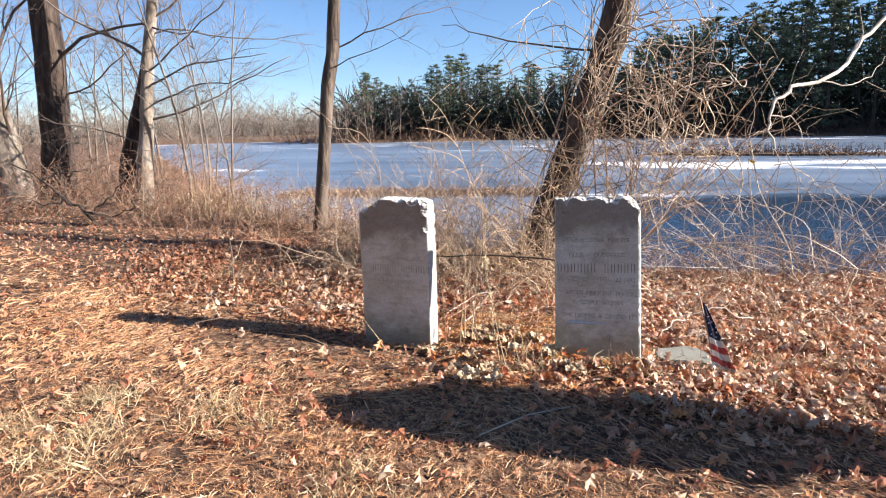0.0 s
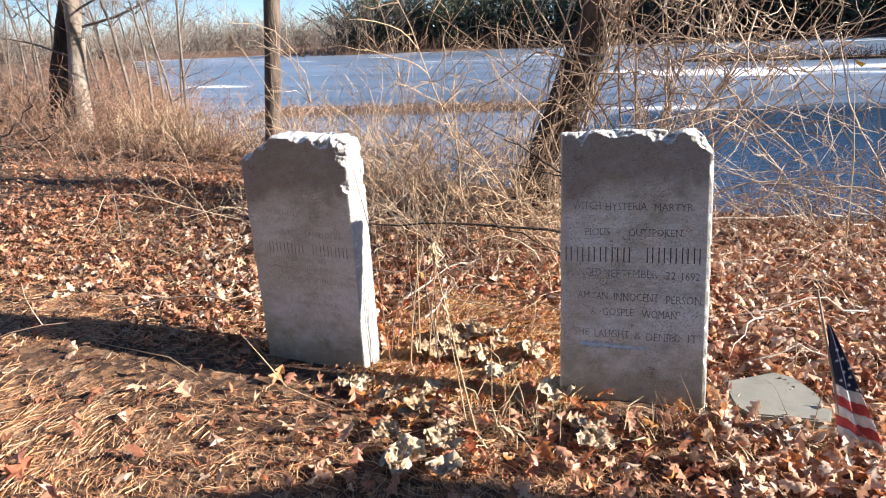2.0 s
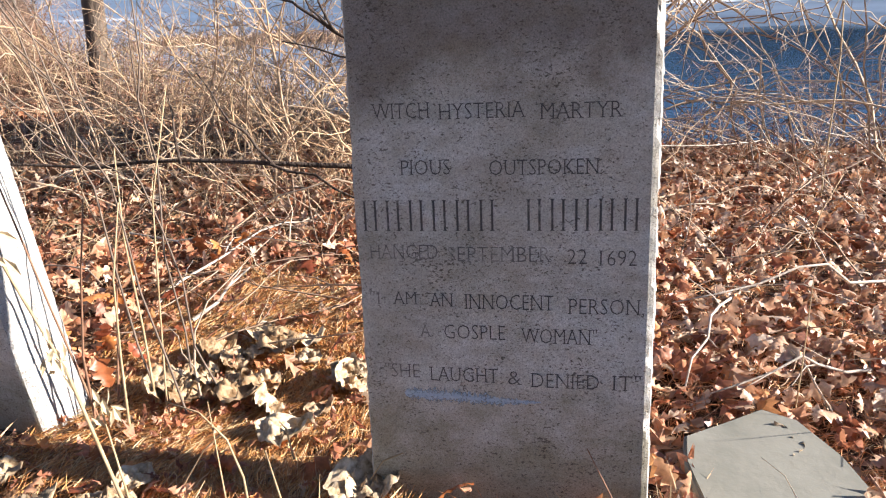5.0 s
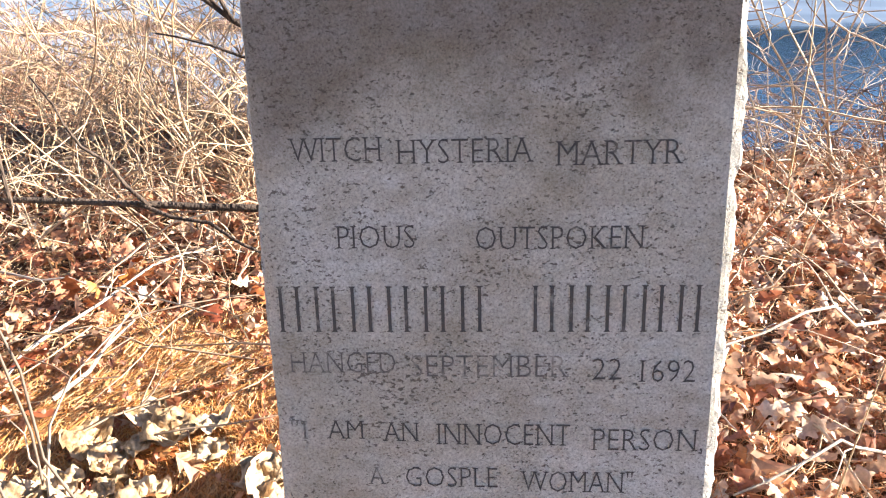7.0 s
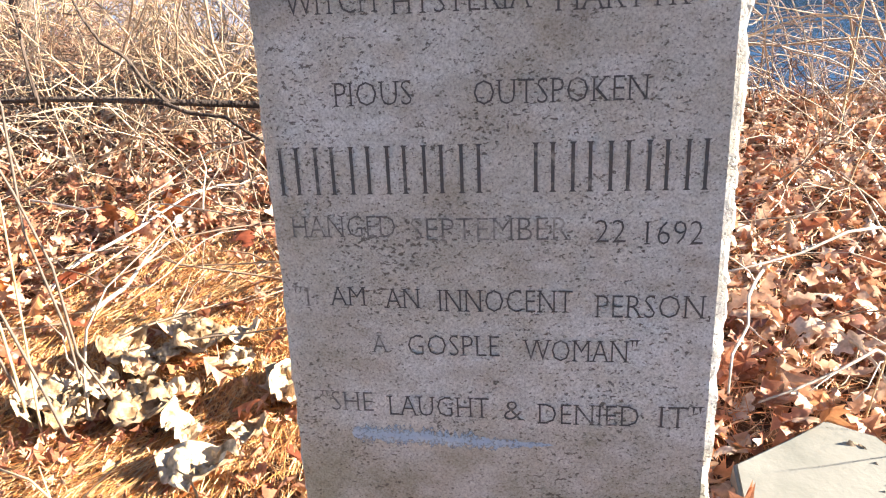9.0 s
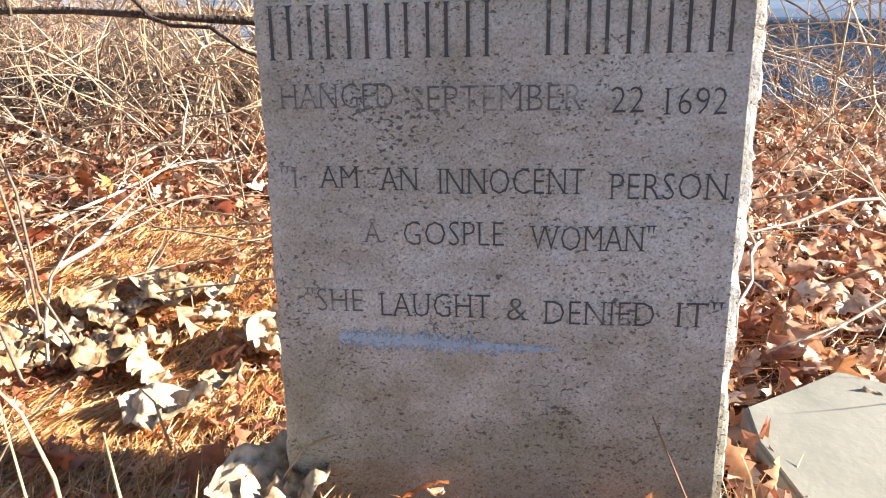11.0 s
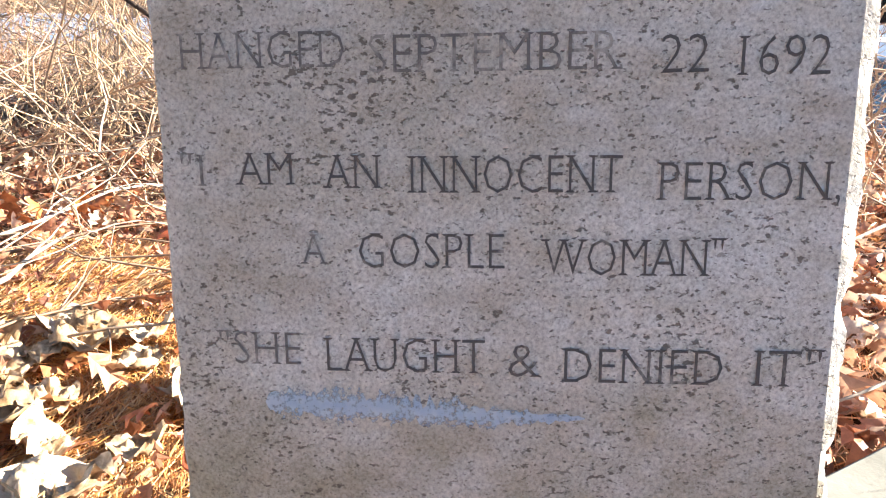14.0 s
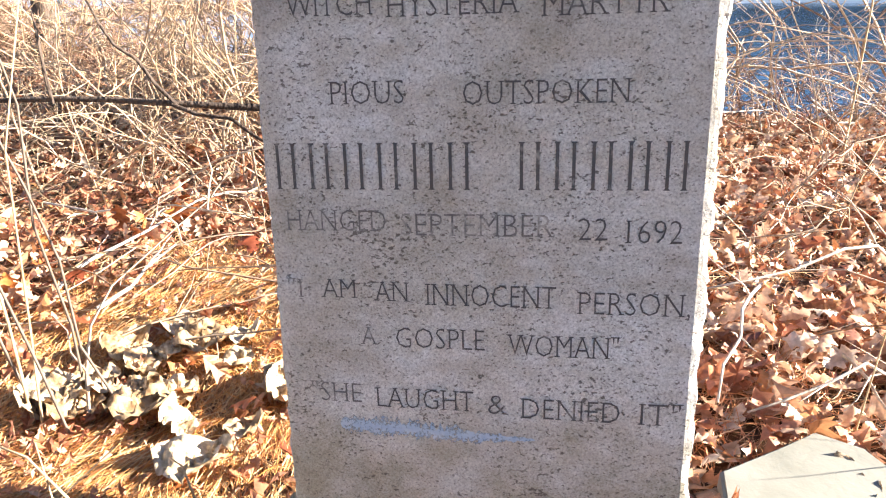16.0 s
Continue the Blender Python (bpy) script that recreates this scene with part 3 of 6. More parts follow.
def carved(text, x0, x1, base, cap, parent, mat=None, proud=0.0012):
    """A line of carved capitals on the front of a stone, from x0 to x1, standing on base."""
    cu = bpy.data.curves.new("line", "FONT")
    cu.body, cu.size, cu.resolution_u, cu.fill_mode = text, 1.0, 2, "FRONT"
    cu.offset = -0.016
    tmp = bpy.data.objects.new("line", cu)
    me = bpy.data.meshes.new_from_object(tmp)
    bpy.data.objects.remove(tmp)
    co = np.empty(len(me.vertices) * 3)
    me.vertices.foreach_get("co", co)
    co = co.reshape(-1, 3)
    lo, hi = co.min(0), co.max(0)
    out = np.empty_like(co)
    out[:, 0] = x0 + (co[:, 0] - lo[0]) / (hi[0] - lo[0]) * (x1 - x0)
    out[:, 1] = -proud
    out[:, 2] = base + (co[:, 1] / 0.70) * cap
    polys = [list(q.vertices) for q in me.polygons]
    ends = stroke_ends(out, polys, base, cap)
    root = list(range(len(out)))

    def find(i):
        while root[i] != i:
            root[i] = root[root[i]]
            i = root[i]
        return i

    for q in polys:
        for i in q[1:]:
            root[find(i)] = find(q[0])
    groups = {}
    for q in polys:
        groups.setdefault(find(q[0]), []).append(q)
    for q in groups.values():
        used = sorted({i for f in q for i in f})
        at = {i: k for k, i in enumerate(used)}
        verts, quads = [tuple(out[i]) for i in used], [tuple(at[i] for i in f) for f in q]
        for i, a, b, z, way in ends:
            if i in at:
                k, e, h = len(verts), 0.11 * cap, 0.055 * cap * way
                verts += [(a - e, -proud - 0.0003, z), (b + e, -proud - 0.0003, z), (b + e * 0.35, -proud - 0.0003, z + h), (a - e * 0.35, -proud - 0.0003, z + h)]
                quads.append((k, k + 1, k + 2, k + 3) if way > 0 else (k + 3, k + 2, k + 1, k))
        raw_ob("letter", verts, quads, mat or CUT, parent, smooth=False)
    bpy.data.meshes.remove(me)


def bars(spans, base, cap, parent, mat, stroke=0.0045, slant=0.0):
    """Letters that are not spelled out: plain upright bars of their size."""
    for a, b, count in spans:
        step = (b - a) / count
        for i in range(count):
            for x in (a + step * (i + 0.16), a + step * (i + 0.62)):
                e, h = stroke * 0.55, min(0.05 * cap, stroke * 0.6)
                verts = [(x - e, base), (x + stroke + e, base), (x + stroke, base + h), (x + stroke, base + cap - h), (x + stroke + e, base + cap), (x - e, base + cap), (x, base + cap - h), (x, base + h)]
                raw_ob("letter_bar", [(u, -0.0012, v) for u, v in verts], [(0, 1, 2, 7), (7, 2, 3, 6), (6, 3, 4, 5)], mat, parent, smooth=False)


# the stone with the long inscription: leans back, rolled slightly
stone_m = thing("gravestone", "grey granite memorial stone with dark carved inscription lines, upright among leaves", "memorial stone")
stone_m.matrix_world = Matrix.Rotation(radians(-1.5), 4, "Z") @ Matrix.Rotation(radians(-9.5), 4, "X") @ Matrix.Rotation(radians(-1.8), 4, "Y") @ Matrix.Translation((0.027, 0, 0))
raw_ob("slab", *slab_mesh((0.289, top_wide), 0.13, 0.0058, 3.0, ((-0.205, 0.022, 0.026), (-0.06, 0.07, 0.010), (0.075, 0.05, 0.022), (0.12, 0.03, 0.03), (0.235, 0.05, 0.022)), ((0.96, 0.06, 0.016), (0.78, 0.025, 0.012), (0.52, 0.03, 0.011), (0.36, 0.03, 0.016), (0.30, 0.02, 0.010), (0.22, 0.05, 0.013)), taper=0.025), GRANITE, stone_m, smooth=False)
for words, a, b, z, cap, worn in (
        ("WITCH", -0.238, -0.131, 0.818, 0.030, 0), ("HYSTERIA", -0.110, 0.046, 0.814, 0.030, 0), ("MARTYR", 0.076, 0.217, 0.809, 0.030, 0), ("PIOUS", -0.188, -0.094, 0.712, 0.030, 0), ("OUTSPOKEN", -0.020, 0.178, 0.709, 0.030, 0),
        ("HANGED", -0.259, -0.124, 0.548, 0.030, 1), ("SEPTEMBER", -0.104, 0.092, 0.543, 0.031, 1), ("22", 0.124, 0.160, 0.540, 0.030, 0), ("1692", 0.184, 0.250, 0.537, 0.031, 0),
        ("\"I", -0.266, -0.247, 0.453, 0.028, 1), ("AM", -0.217, -0.171, 0.454, 0.028, 0), ("AN", -0.143, -0.099, 0.451, 0.029, 0), ("INNOCENT", -0.072, 0.098, 0.447, 0.032, 0), ("PERSON,", 0.128, 0.266, 0.441, 0.032, 0),
        ("A", -0.165, -0.146, 0.387, 0.027, 1), ("GOSPLE", -0.117, 0.005, 0.384, 0.031, 0), ("WOMAN\"", 0.037, 0.180, 0.379, 0.032, 0),
        ("\"SHE", -0.243, -0.171, 0.297, 0.031, 1), ("LAUGHT", -0.148, -0.011, 0.292, 0.032, 0), ("&", 0.009, 0.034, 0.290, 0.031, 0), ("DENIED", 0.056, 0.186, 0.286, 0.032, 0), ("IT\"", 0.213, 0.264, 0.286, 0.033, 0)):
    carved(words, a, b, z, cap, stone_m, CUT_WORN if worn else CUT)
bars(((-0.275, -0.001, 6), (0.043, 0.262, 5)), 0.604, 0.060, stone_m, CUT, 0.0042)


def smear():
    """One thin ragged streak of paint."""
    n, verts = 90, []
    for i in range(n + 1):
        u = i / n
        x, c = -0.205 + 0.28 * u, 0.262 - 0.010 * u + 0.002 * math.sin(u * 7)
        w = 0.0250 * min(1.0, u * 9) ** 0.5 * (1 - u) ** 0.7
        verts.append((x, -0.0011, c - w * (0.75 + 0.8 * noise.noise((x * 45, 0.0, 1.0)) + 0.8 * noise.noise((x * 190, 0.0, 2.0)))))
        verts.append((x, -0.0011, c + 0.0006 + w * (0.75 + 0.8 * noise.noise((x * 40, 3.0, 1.0)) + 0.8 * noise.noise((x * 180, 4.0, 2.0)))))
    raw_ob("paint_smear", verts, [(2 * i, 2 * i + 2, 2 * i + 3, 2 * i + 1) for i in range(n)], BLUE_PAINT, stone_m, "pale blue paint smear", smooth=False)


smear()
stone_g = thing("gravestone", "pale granite memorial stone, broken top corner, faint worn lettering", "memorial stone")
stone_g.matrix_world = Matrix.Translation((-1.485, 0.215, -0.08)) @ Matrix.Rotation(radians(-7.0), 4, "Z") @ Matrix.Rotation(radians(2.5), 4, "X") @ Matrix.Rotation(radians(0.5), 4, "Y")
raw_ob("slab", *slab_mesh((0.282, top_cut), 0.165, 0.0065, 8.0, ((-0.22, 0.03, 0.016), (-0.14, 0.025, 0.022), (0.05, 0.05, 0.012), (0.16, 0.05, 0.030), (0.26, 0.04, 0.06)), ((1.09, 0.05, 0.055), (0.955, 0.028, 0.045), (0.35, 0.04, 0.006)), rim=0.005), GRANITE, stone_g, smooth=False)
bars(((-0.185, 0.02, 5), (0.055, 0.255, 5)), 0.615, 0.050, stone_g, CUT_WORN, 0.004)
for spans, z, cap in ((((-0.19, 0.02, 7), (0.06, 0.19, 6)), 0.80, 0.026), (((-0.10, -0.03, 4),), 0.705, 0.025), (((-0.15, 0.06, 8), (0.08, 0.13, 3)), 0.575, 0.022), (((-0.12, 0.10, 9),), 0.53, 0.022),
                      (((-0.10, 0.02, 6), (0.05, 0.16, 4)), 0.475, 0.024), (((-0.02, 0.14, 7),), 0.40, 0.022), (((-0.10, 0.17, 11),), 0.355, 0.022), (((-0.07, 0.19, 10),), 0.305, 0.022)):
    bars(spans, z, cap, stone_g, CUT_WORN, 0.0018)
carved("UNYIELDING", 0.03, 0.215, 0.705, 0.026, stone_g, CUT_WORN)


# ---- litter: leaves, needles, grass ----
rng = np.random.default_rng(4)


def lay(x, y):
    return np.array([height(a, b) for a, b in zip(x, y)])


def leaf_templates():
    """Lobed, curled leaves, one unit long, stalk at the origin."""
    out = []
    for kind in range(6):
        r = random.Random(40 + kind)
        rows, verts, faces = 6, [], []
        for i in range(rows):
            s = i / (rows - 1)
            w = 0.30 * math.sin(math.pi * min(1.0, 0.12 + s * 0.86)) ** 0.8
            w *= (1.12 if i % 2 else 0.36) * (0.75 + 0.6 * r.random())
            curl, fold = (0.55 if kind % 2 else 0.25), (0.35 if kind % 3 else 0.7)
            z = curl * 1.3 * (s - 0.45) ** 2 + 0.05 * r.random()
            for q in (-1, 0, 1):
                verts.append((s + 0.16 * abs(q) * (1 if i % 2 else -0.25), q * w, z + fold * w * abs(q) + 0.07 * r.gauss(0, 1) * abs(q)))
        for i in range(rows - 1):
            for q in range(2):
                a = i * 3 + q
                faces.append((a, a + 1, a + 4, a + 3))
        out.append((np.array(verts), np.array(faces)))
    return out


def oak_templates():
    """Larger leaves with rounded lobes, a midrib fold and curled edges, one unit long."""
    out, rows, cols = [], 13, (-1.0, -0.55, 0.0, 0.55, 1.0)
    for kind in range(6):
        r = random.Random(140 + kind)
        ph, curl, cup, twist = r.uniform(0, 6.283), r.uniform(0.15, 0.6), r.uniform(0.25, 0.9), r.uniform(-0.5, 0.5)
        verts, faces = [], []
        for i in range(rows):
            q = i / (rows - 1)
            w = 0.31 * math.sin(math.pi * (0.04 + 0.93 * q ** 0.85)) ** 0.75 * (0.74 + 0.34 * math.cos(2 * math.pi * 3.2 * q + ph * 0.3))
            for c in cols:
                w_ = w * abs(c) * (1 + 0.2 * r.random())
                z = curl * (q - 0.45) ** 2 + cup * w_ * w_ * 2.2 + twist * (q - 0.5) * w * c + 0.02 * r.gauss(0, 1)
                verts.append((q + 0.05 * abs(c), math.copysign(w_, c) if c else 0.0, z))
        n = len(cols)
        for i in range(rows - 1):
            for c in range(n - 1):
                faces.append((i * n + c, i * n + c + 1, (i + 1) * n + c + 1, (i + 1) * n + c))
        out.append((np.array(verts), np.array(faces)))
    return out


TEMPLATES, OAK = leaf_templates(), oak_templates()


def scatter_leaves(name, x, y, size, mat, label, lift=0.028, tilt=0.6, tag="leaf litter", shapes=None):
    n, shapes = len(x), shapes or TEMPLATES
    z = lay(x, y) + lift * rng.random(n) + 0.002
    kind = rng.integers(0, len(shapes), n)
    turn, pitch, roll = rng.uniform(0, 2 * np.pi, n), rng.normal(0, tilt, n), rng.normal(0, tilt, n)
    flip = np.where(rng.random(n) < 0.5, -1.0, 1.0)
    verts, faces, base = [], [], 0
    for k, (tv, tf) in enumerate(shapes):
        m = np.where(kind == k)[0]
        if not len(m):
            continue
        v = (tv[None] - [0.5, 0, 0]) * size[m][:, None, None]
        v[..., 2] *= flip[m][:, None] * 1.0
        v[..., 2] += np.where(flip[m] < 0, size[m] * 0.12, 0.0)[:, None]
        cp, sp, cr, sr, ct, st = (f(a[m])[:, None] for a in (pitch, roll, turn) for f in (np.cos, np.sin))
        a, b, c = v[..., 0], v[..., 1], v[..., 2]
        b, c = b * cr - c * sr, b * sr + c * cr
        a, c = a * cp + c * sp, -a * sp + c * cp
        a, b = a * ct - b * st, a * st + b * ct
        c = c + np.maximum(0, -c.min(axis=1, keepdims=True)) * 0.7
        w = np.stack([a + x[m][:, None], b + y[m][:, None], c + z[m][:, None]], -1)
        verts.append(w.reshape(-1, 3))
        f = tf[None] + (base + np.arange(len(m)) * len(tv))[:, None, None]
        faces.append(f.reshape(-1, 4))
        base += len(m) * len(tv)
    return tagged(raw_ob(name, np.concatenate(verts), np.concatenate(faces), mat, smooth=shapes is OAK), label, tag, kind="stuff")


def pick(n, x0, x1, y0, y1, keep):
    x, y = rng.uniform(x0, x1, n), rng.uniform(y0, y1, n)
    p = np.array([keep(a, b) for a, b in zip(x, y)])
    m = rng.random(n) < p
    return x[m], y[m]


def clear(a, b):
    """Kept free: inside the stones, the flat rock, the water."""
    if abs(a - 0.02) < 0.275 and -0.005 < b < 0.16:
        return False
    if abs(a + 1.485) < 0.28 and 0.27 < b < 0.44:
        return False
    if 0.44 < a < 0.75 and -0.02 < b < 0.33:
        return False
    return b < shore(a) - 0.12


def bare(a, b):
    """Bares dark soil along the stones' cast shadow to deepen it, and at their feet."""
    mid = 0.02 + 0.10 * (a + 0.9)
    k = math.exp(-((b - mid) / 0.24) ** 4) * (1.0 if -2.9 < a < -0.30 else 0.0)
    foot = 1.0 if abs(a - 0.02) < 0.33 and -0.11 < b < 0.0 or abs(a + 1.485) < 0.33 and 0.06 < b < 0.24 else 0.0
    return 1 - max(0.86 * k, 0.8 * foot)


def needle_bed(a, b):
    """One where needles instead of leaves cover the ground between the stones."""
    d = min(a + 1.25, -0.22 - a, b + 0.1, 1.2 - b) + 0.22 * noise.noise((a * 2.2, b * 2.2, 41.0))
    return max(0.0, min(1.0, d / 0.16 + 0.3))


def fringe(a, b, x0, x1, y0, y1):
    """Falls off unevenly towards the edges of a patch."""
    d = min(a - x0, x1 - a, b - y0, y1 - b) + 0.55 * noise.noise((a * 1.1, b * 1.1, 20.0)) - 0.1
    return max(0.0, min(1.0, d / 0.7))


def leafy(a, b):
    if not clear(a, b):
        return 0.0
    line = -0.15 - 0.33 * (a + 1.0) if a < 0 else -0.5 - 0.5 * a
    k = 1 / (1 + math.exp(-(b - line) / 0.22))
    patch = 0.5 + 0.9 * noise.noise((a * 1.4, b * 1.4, 3.0))
    thin = 1.0 if b < 3.6 else max(0.25, 1 - (b - 3.6) / 3)
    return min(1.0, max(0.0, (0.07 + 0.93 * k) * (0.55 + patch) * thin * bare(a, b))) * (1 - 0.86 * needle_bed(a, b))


lx, ly = pick(36000, -5.4, 4.6, -3.4, 4.4, lambda a, b: leafy(a, b) * fringe(a, b, -5.6, 4.6, -3.4, 9.0))
size = 0.030 + 0.062 * rng.random(len(lx)) ** 1.25
# left of the stones the darker russet set imitates shaded ground
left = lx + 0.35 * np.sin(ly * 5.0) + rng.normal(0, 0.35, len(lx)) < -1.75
scatter_leaves("leaf_litter", lx[~left], ly[~left], size[~left], LEAF, "dry brown oak and maple leaves over the bank")
scatter_leaves("leaf_litter", lx[left], ly[left], size[left], LEAF_RUSSET_DIM, "russet oak leaves on the rise beside the path, toned darker for tree shade")
lx, ly = pick(1300, -1.6, 1.9, -0.9, 2.6, leafy)
scatter_leaves("leaf_litter", lx, ly, rng.uniform(0.055, 0.095, len(lx)), LEAF, "larger curled brown leaves lying loosely on top", 0.03, 0.5, shapes=OAK)
lx, ly = pick(10000, 0.35, 3.6, -0.9, 3.9, lambda a, b: clear(a, b) * max(0.0, 0.55 + 0.9 * noise.noise((a * 1.8, b * 1.8, 31.0))))
scatter_leaves("leaf_litter", lx, ly, rng.uniform(0.040, 0.085, len(lx)), LEAF_TAN, "pale tan curled leaves drifted along the bank", 0.05, 0.55, shapes=OAK)
lx, ly = pick(5200, -3.6, 0.3, 0.5, 4.3, lambda a, b: clear(a, b) * (1 - needle_bed(a, b)) * max(0.0, 0.35 + 0.9 * noise.noise((a * 1.8, b * 1.8, 33.0))))
scatter_leaves("leaf_litter", lx, ly, rng.uniform(0.045, 0.085, len(lx)), LEAF_TAN, "tan curled leaves caught under the brush", 0.04, 0.75, shapes=OAK)
lx, ly = pick(230, -1.5, 0.0, 0.15, 1.5, lambda a, b: float(clear(a, b)) * (1 - 0.6 * needle_bed(a, b)) * max(0.0, 0.4 + 0.9 * noise.noise((a * 2.6, b * 2.6, 36.0))))
scatter_leaves("leaf_litter", lx, ly, rng.uniform(0.065, 0.105, len(lx)), LEAF_RUST, "large rust-red and orange leaves between the stones", 0.05, 0.5, shapes=OAK)
lx, ly = pick(130, -1.2, 0.9, -0.55, 0.1, lambda a, b: float(clear(a, b)) * 0.6)
scatter_leaves("leaf_litter", lx, ly, rng.uniform(0.06, 0.10, len(lx)), LEAF_RUST, "orange-brown leaves before the stones", 0.04, 0.5, shapes=OAK)
lx, ly = pick(9000, -13, -4.2, -1.0, 8.5, lambda a, b: 0.9 * (b > 0.35 * (-a) - 0.9 + 0.5 * noise.noise((a, b, 4.0))) * clear(a, b))
scatter_leaves("leaf_litter", lx, ly, rng.uniform(0.03, 0.065, len(lx)), LEAF, "brown leaves along the edge of the path")

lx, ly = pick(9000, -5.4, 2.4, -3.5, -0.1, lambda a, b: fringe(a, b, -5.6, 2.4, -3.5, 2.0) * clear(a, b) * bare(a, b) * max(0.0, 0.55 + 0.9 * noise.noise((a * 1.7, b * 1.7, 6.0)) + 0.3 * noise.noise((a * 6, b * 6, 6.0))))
scatter_leaves("leaf_litter", lx, ly, 0.008 + 0.020 * rng.random(len(lx)) ** 1.6, LEAF, "small broken bits of pale leaf on the needles", 0.012, 0.4)

lx, ly = pick(7500, -9.0, 9.0, -10.0, 4.2, lambda a, b: clear(a, b) * max(0.0, 0.4 + 0.8 * noise.noise((a * 0.5, b * 0.5, 21.0))) * fringe(a, b, -9.0, 9.0, -10.0, 9.0))
scatter_leaves("leaf_litter", lx, ly, rng.uniform(0.05, 0.10, len(lx)), LEAF, "scattered dry leaves farther along the bank")


def scatter_blades(name, x, y, length, width, mat, label, category, rise, spread_=0.25, clump=None, bend=0.3):
    """Thin blades of two bent pieces: needles lie flat, grass stands."""
    n = len(x)
    z = np.maximum(lay(x, y), WATER) + 0.004
    turn = clump + rng.normal(0, spread_, n) if clump is not None else rng.uniform(0, 2 * np.pi, n)
    up = rise + rng.normal(0, 0.10 if rise < 0.3 else 0.22, n)
    d = np.stack([np.cos(turn) * np.cos(up), np.sin(turn) * np.cos(up), np.sin(up)], -1)
    side = np.stack([-np.sin(turn), np.cos(turn), np.zeros(n)], -1)
    p0 = np.stack([x, y, z + (0.012 * rng.random(n) if rise < 0.3 else 0)], -1)
    p1 = p0 + d * (length * 0.5)[:, None]
    d2 = d + side * rng.normal(0, bend, n)[:, None] + np.array([0, 0, -1])[None] * (np.abs(rng.normal(0, bend, n)) * (1.0 if rise > 0.3 else 0.25))[:, None]
    d2 /= np.linalg.norm(d2, axis=1, keepdims=True)
    p2 = p1 + d2 * (length * 0.5)[:, None]
    w = side * (width * 0.5)[:, None]
    tilt = np.array([0, 0, 1.0])[None] * (width * 0.5 * rng.normal(0, 1, n))[:, None]
    v = np.stack([p0 - w - tilt, p0 + w + tilt, p1 + w + tilt, p1 - w - tilt, p2], 1).reshape(-1, 3)
    k = np.arange(n) * 5
    faces = np.stack([k, k + 1, k + 2, k + 3], -1).tolist() + np.stack([k + 3, k + 2, k + 4], -1).tolist()
    return tagged(raw_ob(name, v, faces, mat), label, category, kind="stuff")


def needly(a, b):
    if not clear(a, b):
        return 0.0
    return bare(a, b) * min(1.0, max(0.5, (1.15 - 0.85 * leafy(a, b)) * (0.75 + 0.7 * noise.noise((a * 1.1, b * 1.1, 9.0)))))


nx_, ny_ = pick(160000, -5.0, 2.8, -3.5, 2.0, lambda a, b: needly(a, b) * fringe(a, b, -5.2, 2.8, -3.5, 2.6))
flow = np.array([2.2 + 1.6 * noise.noise((a * 0.9, b * 0.9, 1.0)) + 0.9 * noise.noise((a * 4, b * 4, 2.0)) for a, b in zip(nx_, ny_)])
scatter_blades("pine_needle_litter", nx_, ny_, rng.uniform(0.04, 0.11, len(nx_)), rng.uniform(0.0008, 0.0017, len(nx_)), NEEDLE, "orange pine needles matted on the ground", "pine needles", 0.07, 0.7, flow)
nx_, ny_ = pick(26000, -12, -3.6, -3.0, 5.0, lambda a, b: 0.9 * (b < 0.35 * (-a) - 0.4))
scatter_blades("pine_needle_litter", nx_, ny_, rng.uniform(0.07, 0.14, len(nx_)), rng.uniform(0.002, 0.004, len(nx_)), NEEDLE, "orange pine needles along the path", "pine needles", 0.07, 0.9, np.full(len(nx_), 2.6))


def tufts(n, per, x0, x1, y0, y1, radius):
    cx, cy = rng.uniform(x0, x1, n), rng.uniform(y0, y1, n)
    ok = np.array([bool(clear(a, b)) for a, b in zip(cx, cy)])
    cx, cy = cx[ok], cy[ok]
    return np.repeat(cx, per) + rng.normal(0, radius, len(cx) * per), np.repeat(cy, per) + rng.normal(0, radius, len(cy) * per)


gx = [tufts(16, 90, -3.0, -1.8, -2.3, -1.2, 0.08), tufts(10, 60, 0.3, 2.2, -0.75, -0.15, 0.05), tufts(26, 70, 0.85, 2.6, -0.75, 0.25, 0.07), tufts(7, 40, -0.6, 0.6, -0.35, -0.1, 0.05), tufts(10, 60, 1.0, 3.2, 0.0, 1.2, 0.06), tufts(6, 60, -1.6, -0.3, -2.4, -1.7, 0.06)]
tx, ty = np.concatenate([g[0] for g in gx]), np.concatenate([g[1] for g in gx])
scatter_blades("dry_grass", tx, ty, rng.uniform(0.06, 0.16, len(tx)), rng.uniform(0.0018, 0.0035, len(tx)), STRAW, "tufts of straw-coloured dead grass", "grass", 0.75, bend=0.5)
gx = [tufts(25, 14, -1.0, 3.6, 3.6, 4.2, 0.06), tufts(70, 16, -7.0, -2.0, 4.8, 8.0, 0.12), tufts(120, 12, -13, -6.0, 7.0, 14.0, 0.2)]
tx, ty = np.concatenate([g[0] for g in gx]), np.concatenate([g[1] for g in gx])
scatter_blades("dry_grass", tx, ty, rng.uniform(0.15, 0.42, len(tx)) * np.where(tx < -2, 0.95, 0.4), rng.uniform(0.004, 0.009, len(tx)), REED, "tan dead grass and sedge along the shore", "grass", 1.0, bend=0.45)
mx, my = pick(5000, -4.2, 0.3, 0.7, 3.2, lambda a, b: clear(a, b) * max(0.0, 0.5 + 0.9 * noise.noise((a * 1.3, b * 1.3, 12.0))) * (0.25 if b < 1.3 else 1.0))
